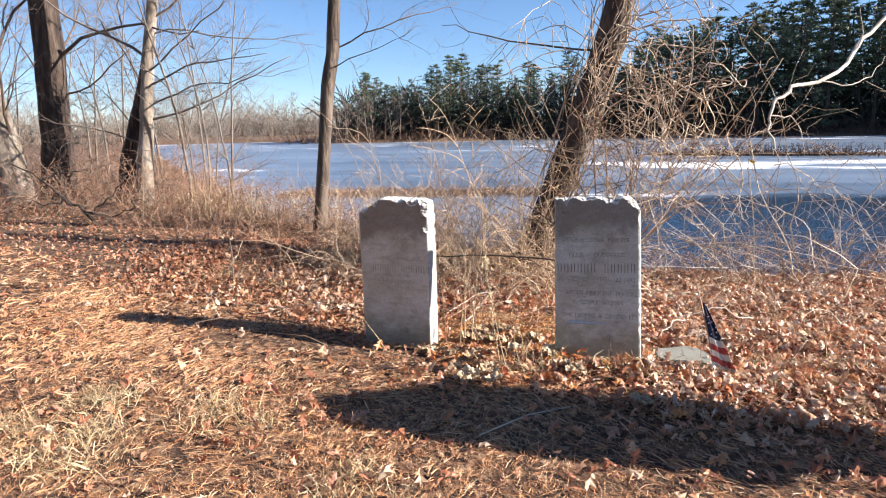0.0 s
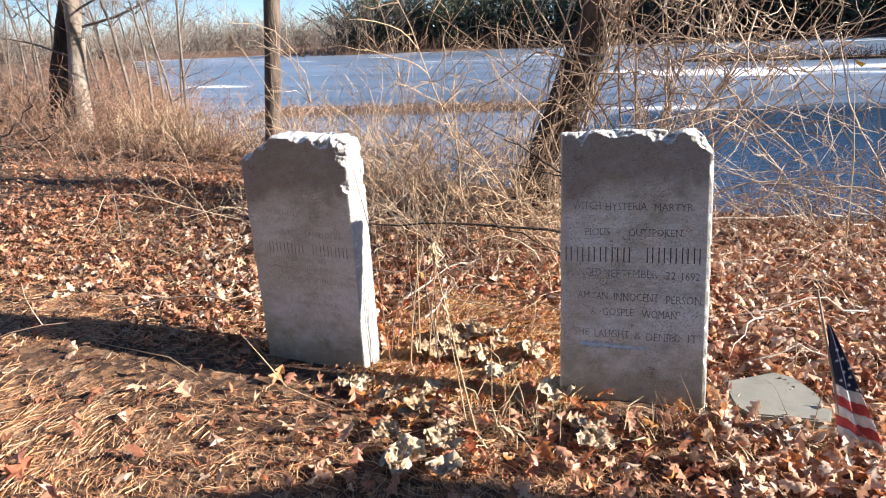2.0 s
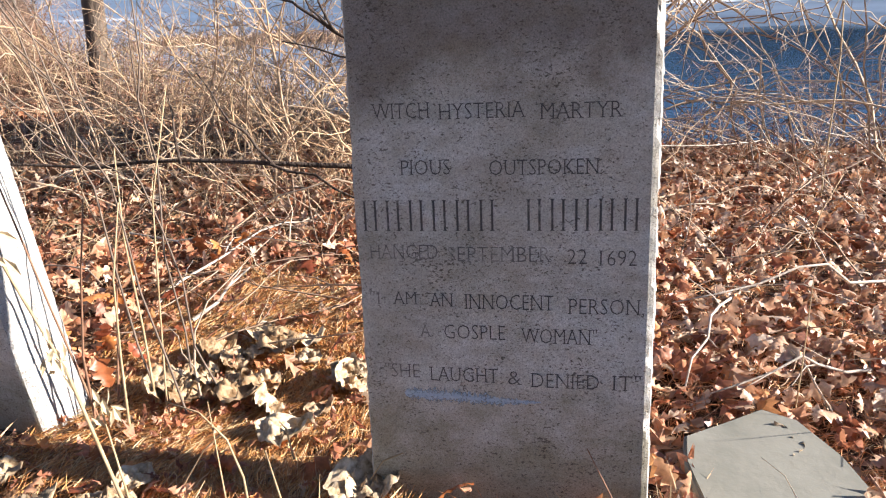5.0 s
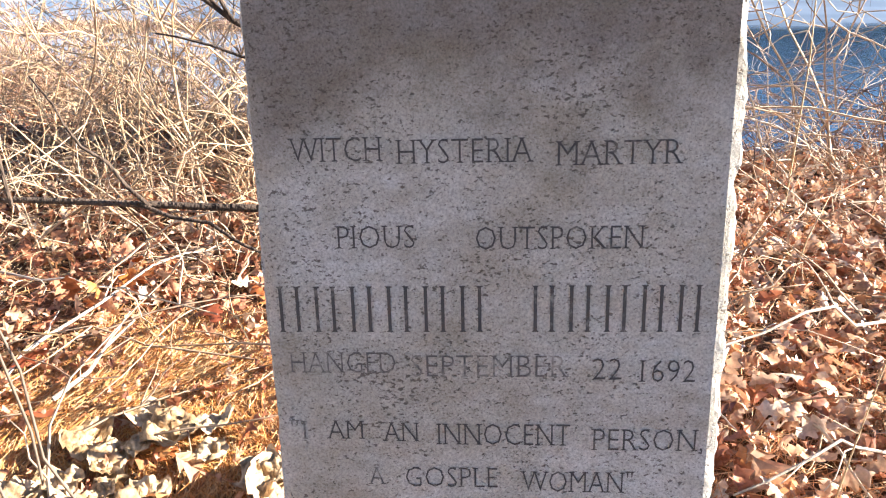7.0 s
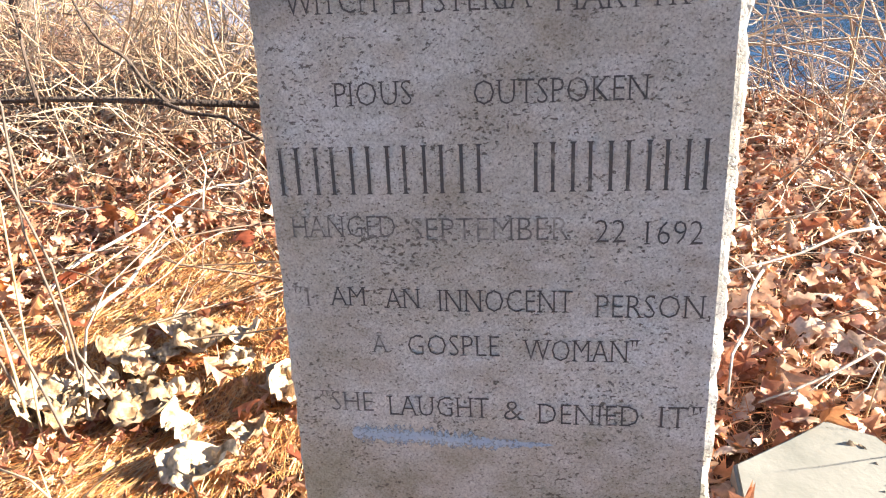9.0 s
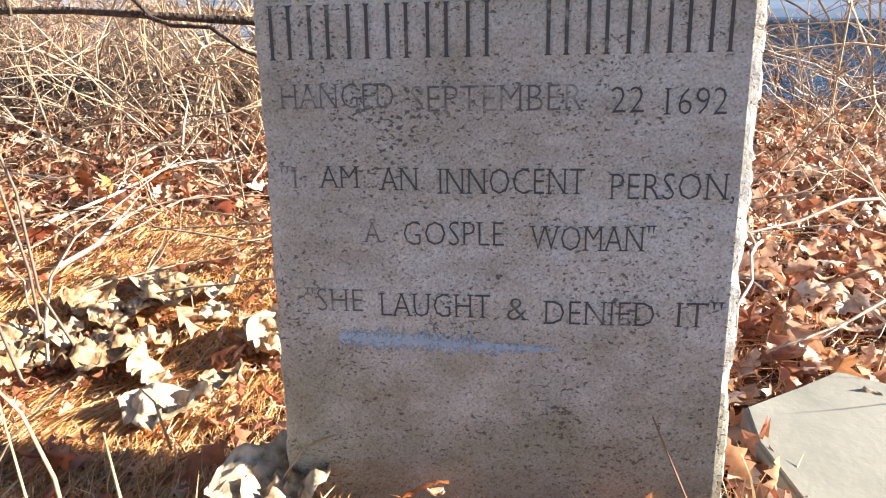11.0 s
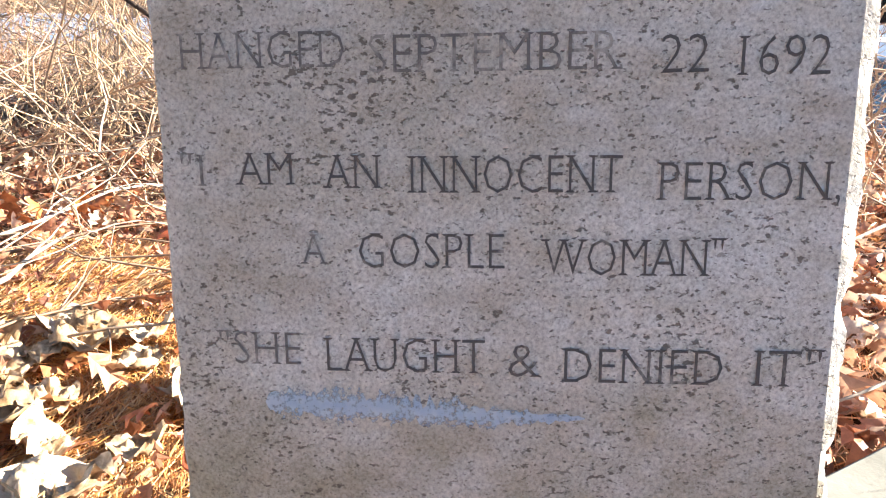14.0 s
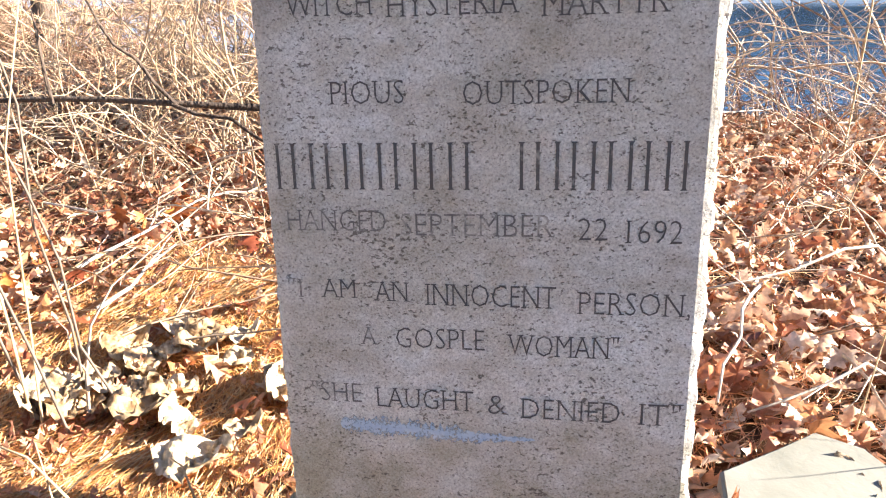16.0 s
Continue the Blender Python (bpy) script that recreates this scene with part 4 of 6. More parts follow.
scatter_blades("dry_grass", mx, my, rng.uniform(0.10, 0.30, len(mx)), rng.uniform(0.0018, 0.004, len(mx)), STRAW, "golden dead grass matted under the brush", "grass", 0.42, bend=0.5)
mx, my = pick(2600, 0.5, 3.6, 3.0, 4.1, lambda a, b: clear(a, b) * 0.8)
scatter_blades("dry_grass", mx, my, rng.uniform(0.05, 0.14, len(mx)), rng.uniform(0.002, 0.005, len(mx)), STRAW, "short tan grass on the strip of bank at the water", "grass", 0.5, bend=0.5)
mx, my = pick(56000, -1.3, -0.18, -0.1, 1.25, lambda a, b: clear(a, b) * needle_bed(a, b) * (0.6 + 0.7 * noise.noise((a * 3, b * 3, 15.0))))
swirl = np.array([1.2 + 2.6 * noise.noise((a * 2.6, b * 2.6, 16.0)) for a, b in zip(mx, my)])
scatter_blades("pine_needle_litter", mx, my, rng.uniform(0.04, 0.10, len(mx)), rng.uniform(0.0009, 0.0018, len(mx)), NEEDLE_AMBER, "golden needles caught on the leaves between the stones", "pine needles", 0.22, 0.7, swirl)
lx, ly = pick(2000, -1.3, -0.2, -0.05, 1.25, lambda a, b: clear(a, b) * needle_bed(a, b) * max(0.0, 0.4 + 0.9 * noise.noise((a * 4, b * 4, 19.0))))
scatter_leaves("leaf_litter", lx, ly, rng.uniform(0.016, 0.042, len(lx)), LEAF, "small broken brown leaves among the needles", 0.035, 0.8)
rx_ = rng.uniform(-9.5, -1.4, 4200)
ry_ = 14.6 + 0.12 * (rx_ + 5) + rng.normal(0, 0.75, len(rx_)) * np.clip((rx_ + 10.5) / -9 + 1.3, 0.25, 1)
scatter_blades("dry_reeds", rx_, ry_, rng.uniform(0.12, 0.34, len(rx_)), rng.uniform(0.008, 0.018, len(rx_)), REED, "low tongue of brown dead reeds in the ice", "reeds", 0.95, bend=0.4)
mx, my = pick(12000, 0.34, 1.5, -0.3, 1.3, lambda a, b: clear(a, b) * max(0.0, 0.45 + 0.9 * noise.noise((a * 2.4, b * 2.4, 18.0))))
scatter_blades("pine_needle_litter", mx, my, rng.uniform(0.05, 0.12, len(mx)), rng.uniform(0.0012, 0.0024, len(mx)), NEEDLE, "golden needles caught on the leaves by the flat rock", "pine needles", 0.25, 0.8, np.full(len(mx), 0.6))
mx, my = tufts(50, 14, -7.6, -2.8, 5.3, 6.7, 0.12)
scatter_blades("dry_reeds", mx, my, rng.uniform(0.5, 1.05, len(mx)), rng.uniform(0.004, 0.009, len(mx)), STRAW, "golden dead reeds at the edge of the pond", "reeds", 1.15, bend=0.25)


# ---- trees ----
def limb(tubes, start, way, length, radius, depth, r, steps=7, bend=0.10, sides=6, lift=0.0, kids=(3, 5), low=0.25):
    pts = wander(start, way, length, steps, bend, -lift, r)
    tubes.add(pts, [radius * (1 - 0.75 * i / steps) for i in range(steps + 1)], sides)
    if depth == 0:
        return
    for _ in range(r.randint(*kids)):
        i = max(1, min(steps - 1, int(steps * r.uniform(low, 1.0))))
        d = (pts[i + 1] - pts[i]).normalized()
        side = d.orthogonal().normalized()
        side.rotate(Matrix.Rotation(r.uniform(0, 6.283), 3, d))
        w = (d * r.uniform(0.5, 1.0) + side * r.uniform(0.5, 1.0) + Vector((0, 0, 0.12))).normalized()
        limb(tubes, pts[i], w, length * r.uniform(0.38, 0.62), radius * (1 - 0.7 * i / steps) * r.uniform(0.42, 0.6), depth - 1, r, max(4, steps - 1), bend * 1.15, max(3, sides - 1), lift * 0.5, kids, 0.15)


def trunk_mesh(points, radii, mat, parent, seed, sides=16, knobs=0.10):
    t = Tubes()
    n = 40
    P, R = [], []
    for i in range(n + 1):
        s = i / n * (len(points) - 1)
        k = min(int(s), len(points) - 2)
        f = s - k
        P.append(Vector(points[k]).lerp(Vector(points[k + 1]), f))
        R.append(radii[k] * (1 - f) + radii[k + 1] * f)
    t.add(P, R, sides)
    out = []
    for i, v in enumerate(t.v):
        c, q = P[min(i // sides, n)], Vector(v)
        g = noise.noise((q.x * 6 + seed, q.y * 6, q.z * 1.5)) * knobs + noise.noise((q.x * 18 + seed, q.y * 18, q.z * 3)) * knobs * 0.6
        out.append(tuple(c + (q - c) * (1 + g)))
    return raw_ob("trunk", out, t.f, mat, parent)


def bare_tree(label, points, radii, mat, twig_mat, branches, seed, depth=3):
    """A trunk through the points; branches: rows of height share, way, length, radius."""
    r = random.Random(seed)
    tree = thing("tree", label, "tree", group="bare trees on the bank")
    trunk_mesh(points, radii, mat, tree, seed)
    for share, way, length, radius in branches:
        s = share * (len(points) - 1)
        k = min(int(s), len(points) - 2)
        p = Vector(points[k]).lerp(Vector(points[k + 1]), s - k)
        t = Tubes()
        limb(t, p, way, length, radius * 0.5, depth, r, 8, 0.20, 5, 0.02, (4, 7))
        t.ob("branch", twig_mat, tree)
    return tree


bare_tree("tall dark-barked bare tree at the edge of the brush", [(-11.6, 7.55, -0.2), (-11.55, 7.6, 1.5), (-11.45, 7.6, 3.4), (-11.45, 7.5, 10)], [0.40, 0.31, 0.29, 0.20], BARK_DARK, TWIG_DARK,
          [(0.45, (-0.7, 0.2, 0.7), 4, 0.10), (0.6, (0.8, 0.1, 0.5), 4.2, 0.09), (0.72, (0.5, -0.4, 0.6), 4, 0.08), (0.5, (0.9, 0.2, 0.25), 2.6, 0.05)], 3)
bare_tree("leaning pale-barked bare tree at the edge of the brush", [(-11.9, 6.9, -0.2), (-12.2, 6.9, 1.6), (-12.75, 7.0, 3.6), (-13.9, 7.0, 9)], [0.36, 0.27, 0.24, 0.15], BARK_PALE, TWIG_DARK,
          [(0.3, (0.7, 0.1, 0.6), 3.0, 0.07), (0.55, (0.5, 0.2, 0.8), 4, 0.08)], 5)
bare_tree("pale forked bare tree with spreading fine branches", [(-9.35, 7.35, -0.2), (-9.15, 7.4, 1.4), (-8.95, 7.45, 3.1), (-8.6, 7.5, 5.0), (-8.2, 7.5, 9.5)], [0.20, 0.145, 0.12, 0.10, 0.05], BARK_PALE, HAZE_TWIG,
          [(0.32, (0.95, 0.1, 0.22), 3.4, 0.055), (0.42, (0.85, -0.2, 0.5), 3.2, 0.05), (0.5, (-0.8, 0.1, 0.5), 3.6, 0.07), (0.6, (0.75, 0.2, 0.5), 3.6, 0.06), (0.25, (-0.7, -0.1, 0.5), 2.4, 0.04), (0.7, (-0.6, 0, 0.7), 3, 0.05), (0.36, (1, 0.0, 0.3), 3.6, 0.045), (0.46, (1, -0.2, 0.4), 3.8, 0.045), (0.56, (0.9, 0.2, 0.25), 3.4, 0.04)], 7)
bare_tree("dark ivy-hung trunk beside the pale forked tree", [(-9.9, 7.5, -0.2), (-9.65, 7.5, 1.2), (-9.3, 7.6, 2.4), (-9.1, 7.6, 3.3)], [0.24, 0.16, 0.12, 0.05], BARK_DARK, TWIG_DARK,
          [(0.5, (-0.6, -0.3, 0.4), 1.5, 0.03), (0.8, (0.3, -0.2, 0.9), 1.6, 0.03)], 9)
bare_tree("slim grey-brown bare tree on the bank", [(-4.34, 5.05, -0.35), (-4.32, 5.1, 0.12), (-4.17, 5.1, 1.45), (-4.07, 5.1, 2.29), (-3.97, 5.1, 2.74), (-3.91, 5.1, 3.50), (-3.87, 5.1, 3.97), (-3.62, 5.2, 7.5)], [0.14, 0.105, 0.092, 0.108, 0.10, 0.092, 0.085, 0.05], BARK_MID, TWIG_DARK,
          [(0.58, (0.9, 0.1, 0.1), 2.2, 0.028), (0.5, (0.75, -0.3, 0.3), 1.5, 0.02), (0.78, (-0.7, 0.1, 0.5), 2.2, 0.03), (0.85, (0.7, 0.3, 0.5), 2.6, 0.03)], 11)
vine_tree = bare_tree("leaning dark tree wrapped in vines at the water", [(-0.90, 3.75, -0.4), (-0.70, 3.75, 0.35), (-0.45, 3.75, 1.1), (-0.20, 3.75, 1.75), (0.10, 3.8, 2.7), (0.55, 3.9, 5.2)], [0.25, 0.19, 0.175, 0.17, 0.165, 0.11], BARK_DARK, TWIG_DARK,
                      [(0.75, (-0.9, -0.2, 0.2), 2.4, 0.03), (0.85, (0.9, -0.3, 0.3), 2.6, 0.03)], 13)


# ---- brush and vines ----
def bramble(tubes, start, way, length, radius, r, droop=0.10, twigs=5, steps=8, bend=0.24):
    pts = wander(start, way, length, steps, bend, droop, r)
    tubes.add(pts, [radius * (1 - 0.65 * i / steps) for i in range(steps + 1)], 3)
    for _ in range(twigs):
        i = r.randint(1, steps - 1)
        d = (pts[i + 1] - pts[i]).normalized()
        side = d.orthogonal().normalized()
        side.rotate(Matrix.Rotation(r.uniform(0, 6.283), 3, d))
        q = wander(pts[i], d * 0.6 + side, length * r.uniform(0.10, 0.36), 3, 0.36, droop * 0.4, r)
        tubes.add(q, [radius * 0.6, radius * 0.5, radius * 0.4, radius * 0.2], 3)


def thicket(name, n, area, tall, radius, mat, label, seed, droop=0.12, twigs=5, keep=None, lean=0.6):
    r, t, made = random.Random(seed), Tubes(), 0
    x0, x1, y0, y1 = area
    while made < n:
        x, y = r.uniform(x0, x1), r.uniform(y0, y1)
        if y > shore(x) + 0.1 or (keep and r.random() > keep(x, y)):
            made += 0.05
            continue
        way = (r.gauss(0, lean), r.gauss(0, lean), 1.0)
        bramble(t, (x, y, height(x, y) - 0.02), way, r.uniform(*tall), r.uniform(*radius), r, droop, twigs)
        made += 1
    return tagged(t.ob(name, mat), label, "brush", kind="stuff")


def bank_edge(x, y):
    line = 1.75 + 0.22 * math.sin(x * 2.3) + (0.45 * (-1.6 - x) if x < -1.6 else 0.0)
    return 1 / (1 + math.exp(-(y - line) / 0.16))


thicket("bramble_thicket", 210, (-3.6, 0.1, 1.3, 4.8), (0.5, 1.25), (0.0030, 0.0068), TAN_TWIG, "tangled tan bramble stems behind the stones", 21, 0.14, 6, bank_edge)
thicket("bramble_thicket", 90, (-3.4, 0.2, 1.0, 3.4), (0.3, 0.8), (0.002, 0.0038), TAN_TWIG, "short tan twigs and shoots in the brush", 22, 0.2, 5, bank_edge, 0.9)
thicket("bramble_thicket", 560, (-8.6, -3.2, 2.2, 6.8), (0.5, 1.1), (0.0028, 0.0055), BRUSH, "low reddish-brown brush along the bank", 23, 0.14, 5, lambda x, y: 1.0 if y > 2.5 + 0.42 * (-3.4 - x) else 0.0, 1.0)
thicket("bramble_thicket", 520, (-14.0, -7.5, 5.2, 10.5), (0.8, 2.0), (0.004, 0.009), BRUSH, "tall tangled brush under the bare trees", 24, 0.09, 6)
thicket("bramble_thicket", 420, (-12.0, -5.0, 7.0, 14.0), (0.5, 1.1), (0.004, 0.008), BRUSH, "brown brush on the low shore under the trees", 28, 0.10, 6)
thicket("bramble_thicket", 460, (-7.5, -2.4, 4.9, 7.2), (0.7, 1.35), (0.003, 0.006), BRUSH, "reedy brown stems near the water", 25, 0.05, 4)
thicket("bramble_thicket", 48, (0.45, 3.4, 1.2, 4.0), (0.7, 1.7), (0.002, 0.0048), PALE_TWIG, "bare grey shrub stems by the shore", 26, 0.07, 6, lambda x, y: 0.25 if y < 2.2 else 1.0)
thicket("bramble_thicket", 30, (0.3, 3.2, 3.3, 4.2), (0.4, 0.9), (0.002, 0.004), TWIG, "fine brown twigs at the edge of the water", 27, 0.12, 5)


def vine_mass():
    """Arching vines that hang off the leaning tree over the shore."""
    r, t, u = random.Random(33), Tubes(), Tubes()
    for _ in range(80):
        z = r.uniform(0.7, 3.8)
        p = (-0.62 + 0.30 * z + r.gauss(0, 0.12), 3.6 + r.gauss(0, 0.15), z)
        way = (r.uniform(-0.6, 1.5), r.uniform(-1.0, 0.35), r.uniform(-0.2, 1.0))
        bramble(t, p, way, r.uniform(0.9, 2.4), r.uniform(0.005, 0.011), r, 0.13, 5, 11, 0.27)
    # the thick knot of curling stems between the tree and the hanging branch
    for _ in range(52):
        p = (r.gauss(0.75, 0.42), r.gauss(3.1, 0.25), r.gauss(1.65, 0.38))
        bramble(t, p, (r.gauss(0.2, 1), r.gauss(0, 0.5), r.gauss(0.1, 0.7)), r.uniform(0.6, 1.6), r.uniform(0.005, 0.010), r, 0.04, 4, 12, 0.36)
    for _ in range(22):
        x = r.uniform(0.2, 2.8)
        p = (x, 3.4 + r.gauss(0, 0.4), height(x, 3.3))
        bramble(u, p, (r.gauss(-0.1, 0.5), r.gauss(-0.2, 0.4), 1.0), r.uniform(1.6, 3.4), r.uniform(0.005, 0.010), r, 0.09, 6, 12, 0.25)
    for _ in range(16):
        x = r.uniform(0.9, 2.9)
        p = (x, 2.9 + r.gauss(0, 0.4), r.uniform(0.5, 1.6))
        bramble(u, p, (r.gauss(0, 1), r.gauss(0, 0.6), r.gauss(0, 0.4)), r.uniform(0.7, 1.8), r.uniform(0.003, 0.006), r, 0.08, 9, 9, 0.3)
    tagged(t.ob("vine_tangle", PALE_TWIG), "mass of tan vines hanging off the leaning tree", "vines", kind="stuff")
    tagged(u.ob("vine_tangle", PALE_TWIG), "arching bare vines over the water's edge", "vines", kind="stuff")
    # vines that climb the trunk
    c = Tubes()
    for k in range(17):
        a, pts, swing = r.uniform(0, 6.283), [], r.uniform(0.0, 0.05)
        for i in range(24):
            z = -0.3 + 0.2 * i
            a += r.gauss(0.06, 0.28)
            rad = 0.205 + swing + 0.03 * r.random()
            pts.append((-0.80 + 0.31 * z + rad * math.cos(a), 3.75 + rad * math.sin(a), z))
        c.add(pts, [r.uniform(0.007, 0.013) * (1 - 0.5 * i / 23) for i in range(24)], 4)
    c.ob("climbing_vine", PALE_TWIG, vine_tree, "tan vine stems twined round the trunk")


vine_mass()


def cane_clump():
    """A fan of stout tan canes that rises from one root beside the leaning tree."""
    r = random.Random(91)
    clump = thing("shrub", "fan of stout tan leafless canes rising by the leaning tree", "shrub")
    for _ in range(26):
        x, y = 0.16 + r.gauss(0, 0.10), 3.45 + r.gauss(0, 0.10)
        pts = wander((x, y, height(x, y) - 0.05), (r.uniform(-0.35, 0.75), r.gauss(-0.05, 0.15), 1.0), r.uniform(1.6, 3.2), 12, 0.085, 0.015, r)
        t, rad = Tubes(), r.uniform(0.006, 0.013)
        t.add(pts, [rad * (1 - 0.6 * i / 12) for i in range(13)], 5)
        for _ in range(r.randint(3, 6)):
            i = r.randint(4, 11)
            q = wander(pts[i], (pts[i] - pts[i - 1]).normalized() + Vector((r.gauss(0, 0.7), r.gauss(0, 0.4), r.gauss(0, 0.4))), r.uniform(0.3, 0.9), 6, 0.25, 0.02, r)
            t.add(q, [rad * 0.5 * (1 - 0.7 * k / 6) for k in range(7)], 4)
        t.ob("cane", TWIG if r.random() < 0.5 else PALE_TWIG, clump)


cane_clump()


def open_shrub():
    """Slender canes that stand apart behind the gap between the stones and branch into a lace of twigs."""
    r = random.Random(97)
    shrub = thing("shrub", "open leafless shrub of slender tan canes before the water", "shrub")
    for k in range(62):
        x, y = r.uniform(-2.1, -0.10), r.uniform(1.6, 3.9)
        pts = wander((x, y, height(x, y) - 0.04), (r.gauss(-0.05, 0.38), r.gauss(-0.1, 0.25), 1.0), r.uniform(1.0, 2.0), 12, 0.12, 0.03, r)
        t, rad = Tubes(), r.uniform(0.0035, 0.0075)
        t.add(pts, [rad * (1 - 0.6 * i / 12) for i in range(13)], 5)
        for _ in range(r.randint(7, 11)):
            i = r.randint(3, 12)
            d = (pts[i] - pts[i - 1]).normalized() + Vector((r.gauss(0, 0.8), r.gauss(0, 0.5), r.gauss(0, 0.45)))
            q = wander(pts[i], d, r.uniform(0.2, 0.75), 6, 0.22, 0.04, r)
            t.add(q, [rad * 0.55 * (1 - 0.65 * j / 6) for j in range(7)], 4)
            for _ in range(2):
                j = r.randint(2, 5)
                e = (q[j] - q[j - 1]).normalized() + Vector((r.gauss(0, 0.7), r.gauss(0, 0.5), r.gauss(0.1, 0.6)))
                t.add(wander(q[j], e, r.uniform(0.1, 0.3), 3, 0.25, 0.02, r), [rad * 0.34, rad * 0.3, rad * 0.24, rad * 0.14], 3)
        t.ob("cane", (TAN_TWIG, PALE_TWIG, TAN_TWIG, TAN_TWIG)[k % 4], shrub)


open_shrub()


def arching_canes():
    """Long stems that reach out low over the water from the bank."""
    r = random.Random(93)
    clump = thing("shrub", "sprawling shrub of long pale canes reaching low over the water", "shrub")
    for k in range(22):
        x0, y0 = r.uniform(1.2, 3.3), r.uniform(2.5, 3.8)
        way = (r.uniform(-1.6, 0.5), r.gauss(-0.1, 0.4), r.uniform(0.35, 1.3))
        pts = wander((x0, y0, height(x0, y0) - 0.03), way, r.uniform(1.0, 2.6), 14, 0.16, 0.085, r)
        low = max(WATER, height(x0, y0)) + 0.08
        pts = [Vector((p.x, p.y, max(p.z, low + 0.02 * i) if i > 4 else p.z)) for i, p in enumerate(pts)]
        t, rad = Tubes(), r.uniform(0.0035, 0.0075)
        t.add(pts, [rad * (1 - 0.65 * i / 14) for i in range(15)], 5)
        for _ in range(r.randint(4, 8)):
            i = r.randint(3, 13)
            d = (pts[i] - pts[i - 1]).normalized()
            q = wander(pts[i], d + Vector((r.gauss(0, 0.5), r.gauss(0, 0.6), r.gauss(0.1, 0.8))), r.uniform(0.12, 0.55), 5, 0.3, 0.03, r)
            t.add(q, [rad * 0.6 * (1 - 0.7 * j / 5) for j in range(6)], 4)
        t.ob("cane", (BRANCH_GREY, PALE_TWIG, BRANCH_GREY, TWIG)[k % 4], clump)


arching_canes()


def crook(points, seed, amp=0.02, parts=3):
    """The same line with small kinks between its points."""
    r, out = random.Random(seed), []
    for p, q in zip(points, points[1:]):
        p, q = Vector(p), Vector(q)
        for i in range(parts):
            k = amp * min(1.0, (q - p).length * 4) * (1 if i else 0.3)
            out.append(p.lerp(q, i / parts) + Vector((r.gauss(0, k), r.gauss(0, k), r.gauss(0, k))))
    return out + [Vector(points[-1])]


def hanging_branch():
    r = random.Random(51)
    b = thing("branch", "pale grey crooked branch hanging over the bank", "branch")
    t = Tubes()
    line = crook([(4.13, 3.68, 3.9), (3.6, 3.5, 3.5), (2.59, 3.00, 2.52), (2.22, 2.50, 2.20), (1.80, 1.95, 1.93), (1.50, 1.60, 1.87), (1.36, 1.42, 1.78), (1.30, 1.33, 1.64), (1.27, 1.28, 1.53), (1.34, 1.27, 1.42), (1.33, 1.26, 1.34)], 5)
    t.add(line, [0.020 * (1 - i / (len(line) - 1)) ** 0.75 + 0.003 for i in range(len(line))], 6)
    t.ob("limb", BRANCH_GREY, b)
    for pts in ([(1.30, 1.33, 1.64), (1.47, 1.40, 1.64), (1.56, 1.40, 1.53), (1.59, 1.40, 1.31)], [(1.80, 1.95, 1.93), (2.11, 2.10, 1.90), (2.33, 2.30, 1.98), (2.48, 2.50, 2.16)], [(2.22, 2.50, 2.20), (2.29, 2.50, 2.37), (2.24, 2.50, 2.62)], [(1.36, 1.42, 1.78), (1.44, 1.40, 1.84), (1.51, 1.45, 1.77)]):
        pts = crook(pts, 9, 0.014)
        Tubes().add(pts, [0.0065 * (1 - 0.75 * i / (len(pts) - 1)) for i in range(len(pts))], 5).ob("twig", BRANCH_GREY, b)
    stem = thing("tree", "slim grey sapling beyond the shrubs that carries the hanging branch", "tree", group="bare trees on the bank")
    x, y = 4.25, 3.7
    trunk_mesh([(x, y, height(x, y) - 0.1), (x - 0.05, y, 1.5), (x - 0.12, y - 0.03, 3.9), (x - 0.1, y, 5.6)], [0.07, 0.06, 0.05, 0.03], BARK_PALE, stem, 61)


hanging_branch()


def fallen_stems():
    """Dead stems lying loosely over the leaves."""
    r, t = random.Random(77), Tubes()
    made = 0
    while made < 100:
        x, y = r.uniform(-2.8, 2.2), r.uniform(0.25, 2.9)
        if (abs(x) < 0.45 and y < 0.6) or (abs(x + 1.48) < 0.5 and y < 0.7) or (y < 0.8 and r.random() < 0.55):
            made += 0.02
            continue
        a = r.uniform(0, 6.283)
        way = (math.cos(a), math.sin(a), r.uniform(-0.02, 0.55))
        bramble(t, (x, y, height(x, y) + 0.02 + 0.05 * r.random()), way, r.uniform(0.35, 1.1), r.uniform(0.0028, 0.0075), r, 0.045, 3, 7, 0.14)
        made += 1
    tagged(t.ob("fallen_stems", PALE_TWIG), "dead pale stems strewn over the leaf litter", "brush", kind="stuff")


fallen_stems()

thicket("bramble_thicket", 120, (-2.9, 0.1, 2.2, 4.8), (1.0, 1.9), (0.003, 0.006), TAN_TWIG, "taller arching bramble canes before the pond", 29, 0.09, 6)

thicket("bramble_thicket", 95, (-3.4, 0.1, 1.6, 4.4), (0.6, 1.3), (0.004, 0.0085), PALE_TWIG, "thick bleached canes in the brush", 30, 0.12, 5, bank_edge, 0.8)
thicket("bramble_thicket", 170, (-14.0, -7.0, 4.2, 9.5), (0.8, 1.8), (0.003, 0.007), TWIG_DARK, "grey leafless stems tangled under the bare trees", 31, 0.08, 6)

thicket("bramble_thicket", 16, (-1.35, -0.2, 1.1, 1.9), (0.5, 1.2), (0.004, 0.0078), PALE_TWIG, "pale dead canes leaning between the stones", 34, 0.17, 4, None, 1.3)
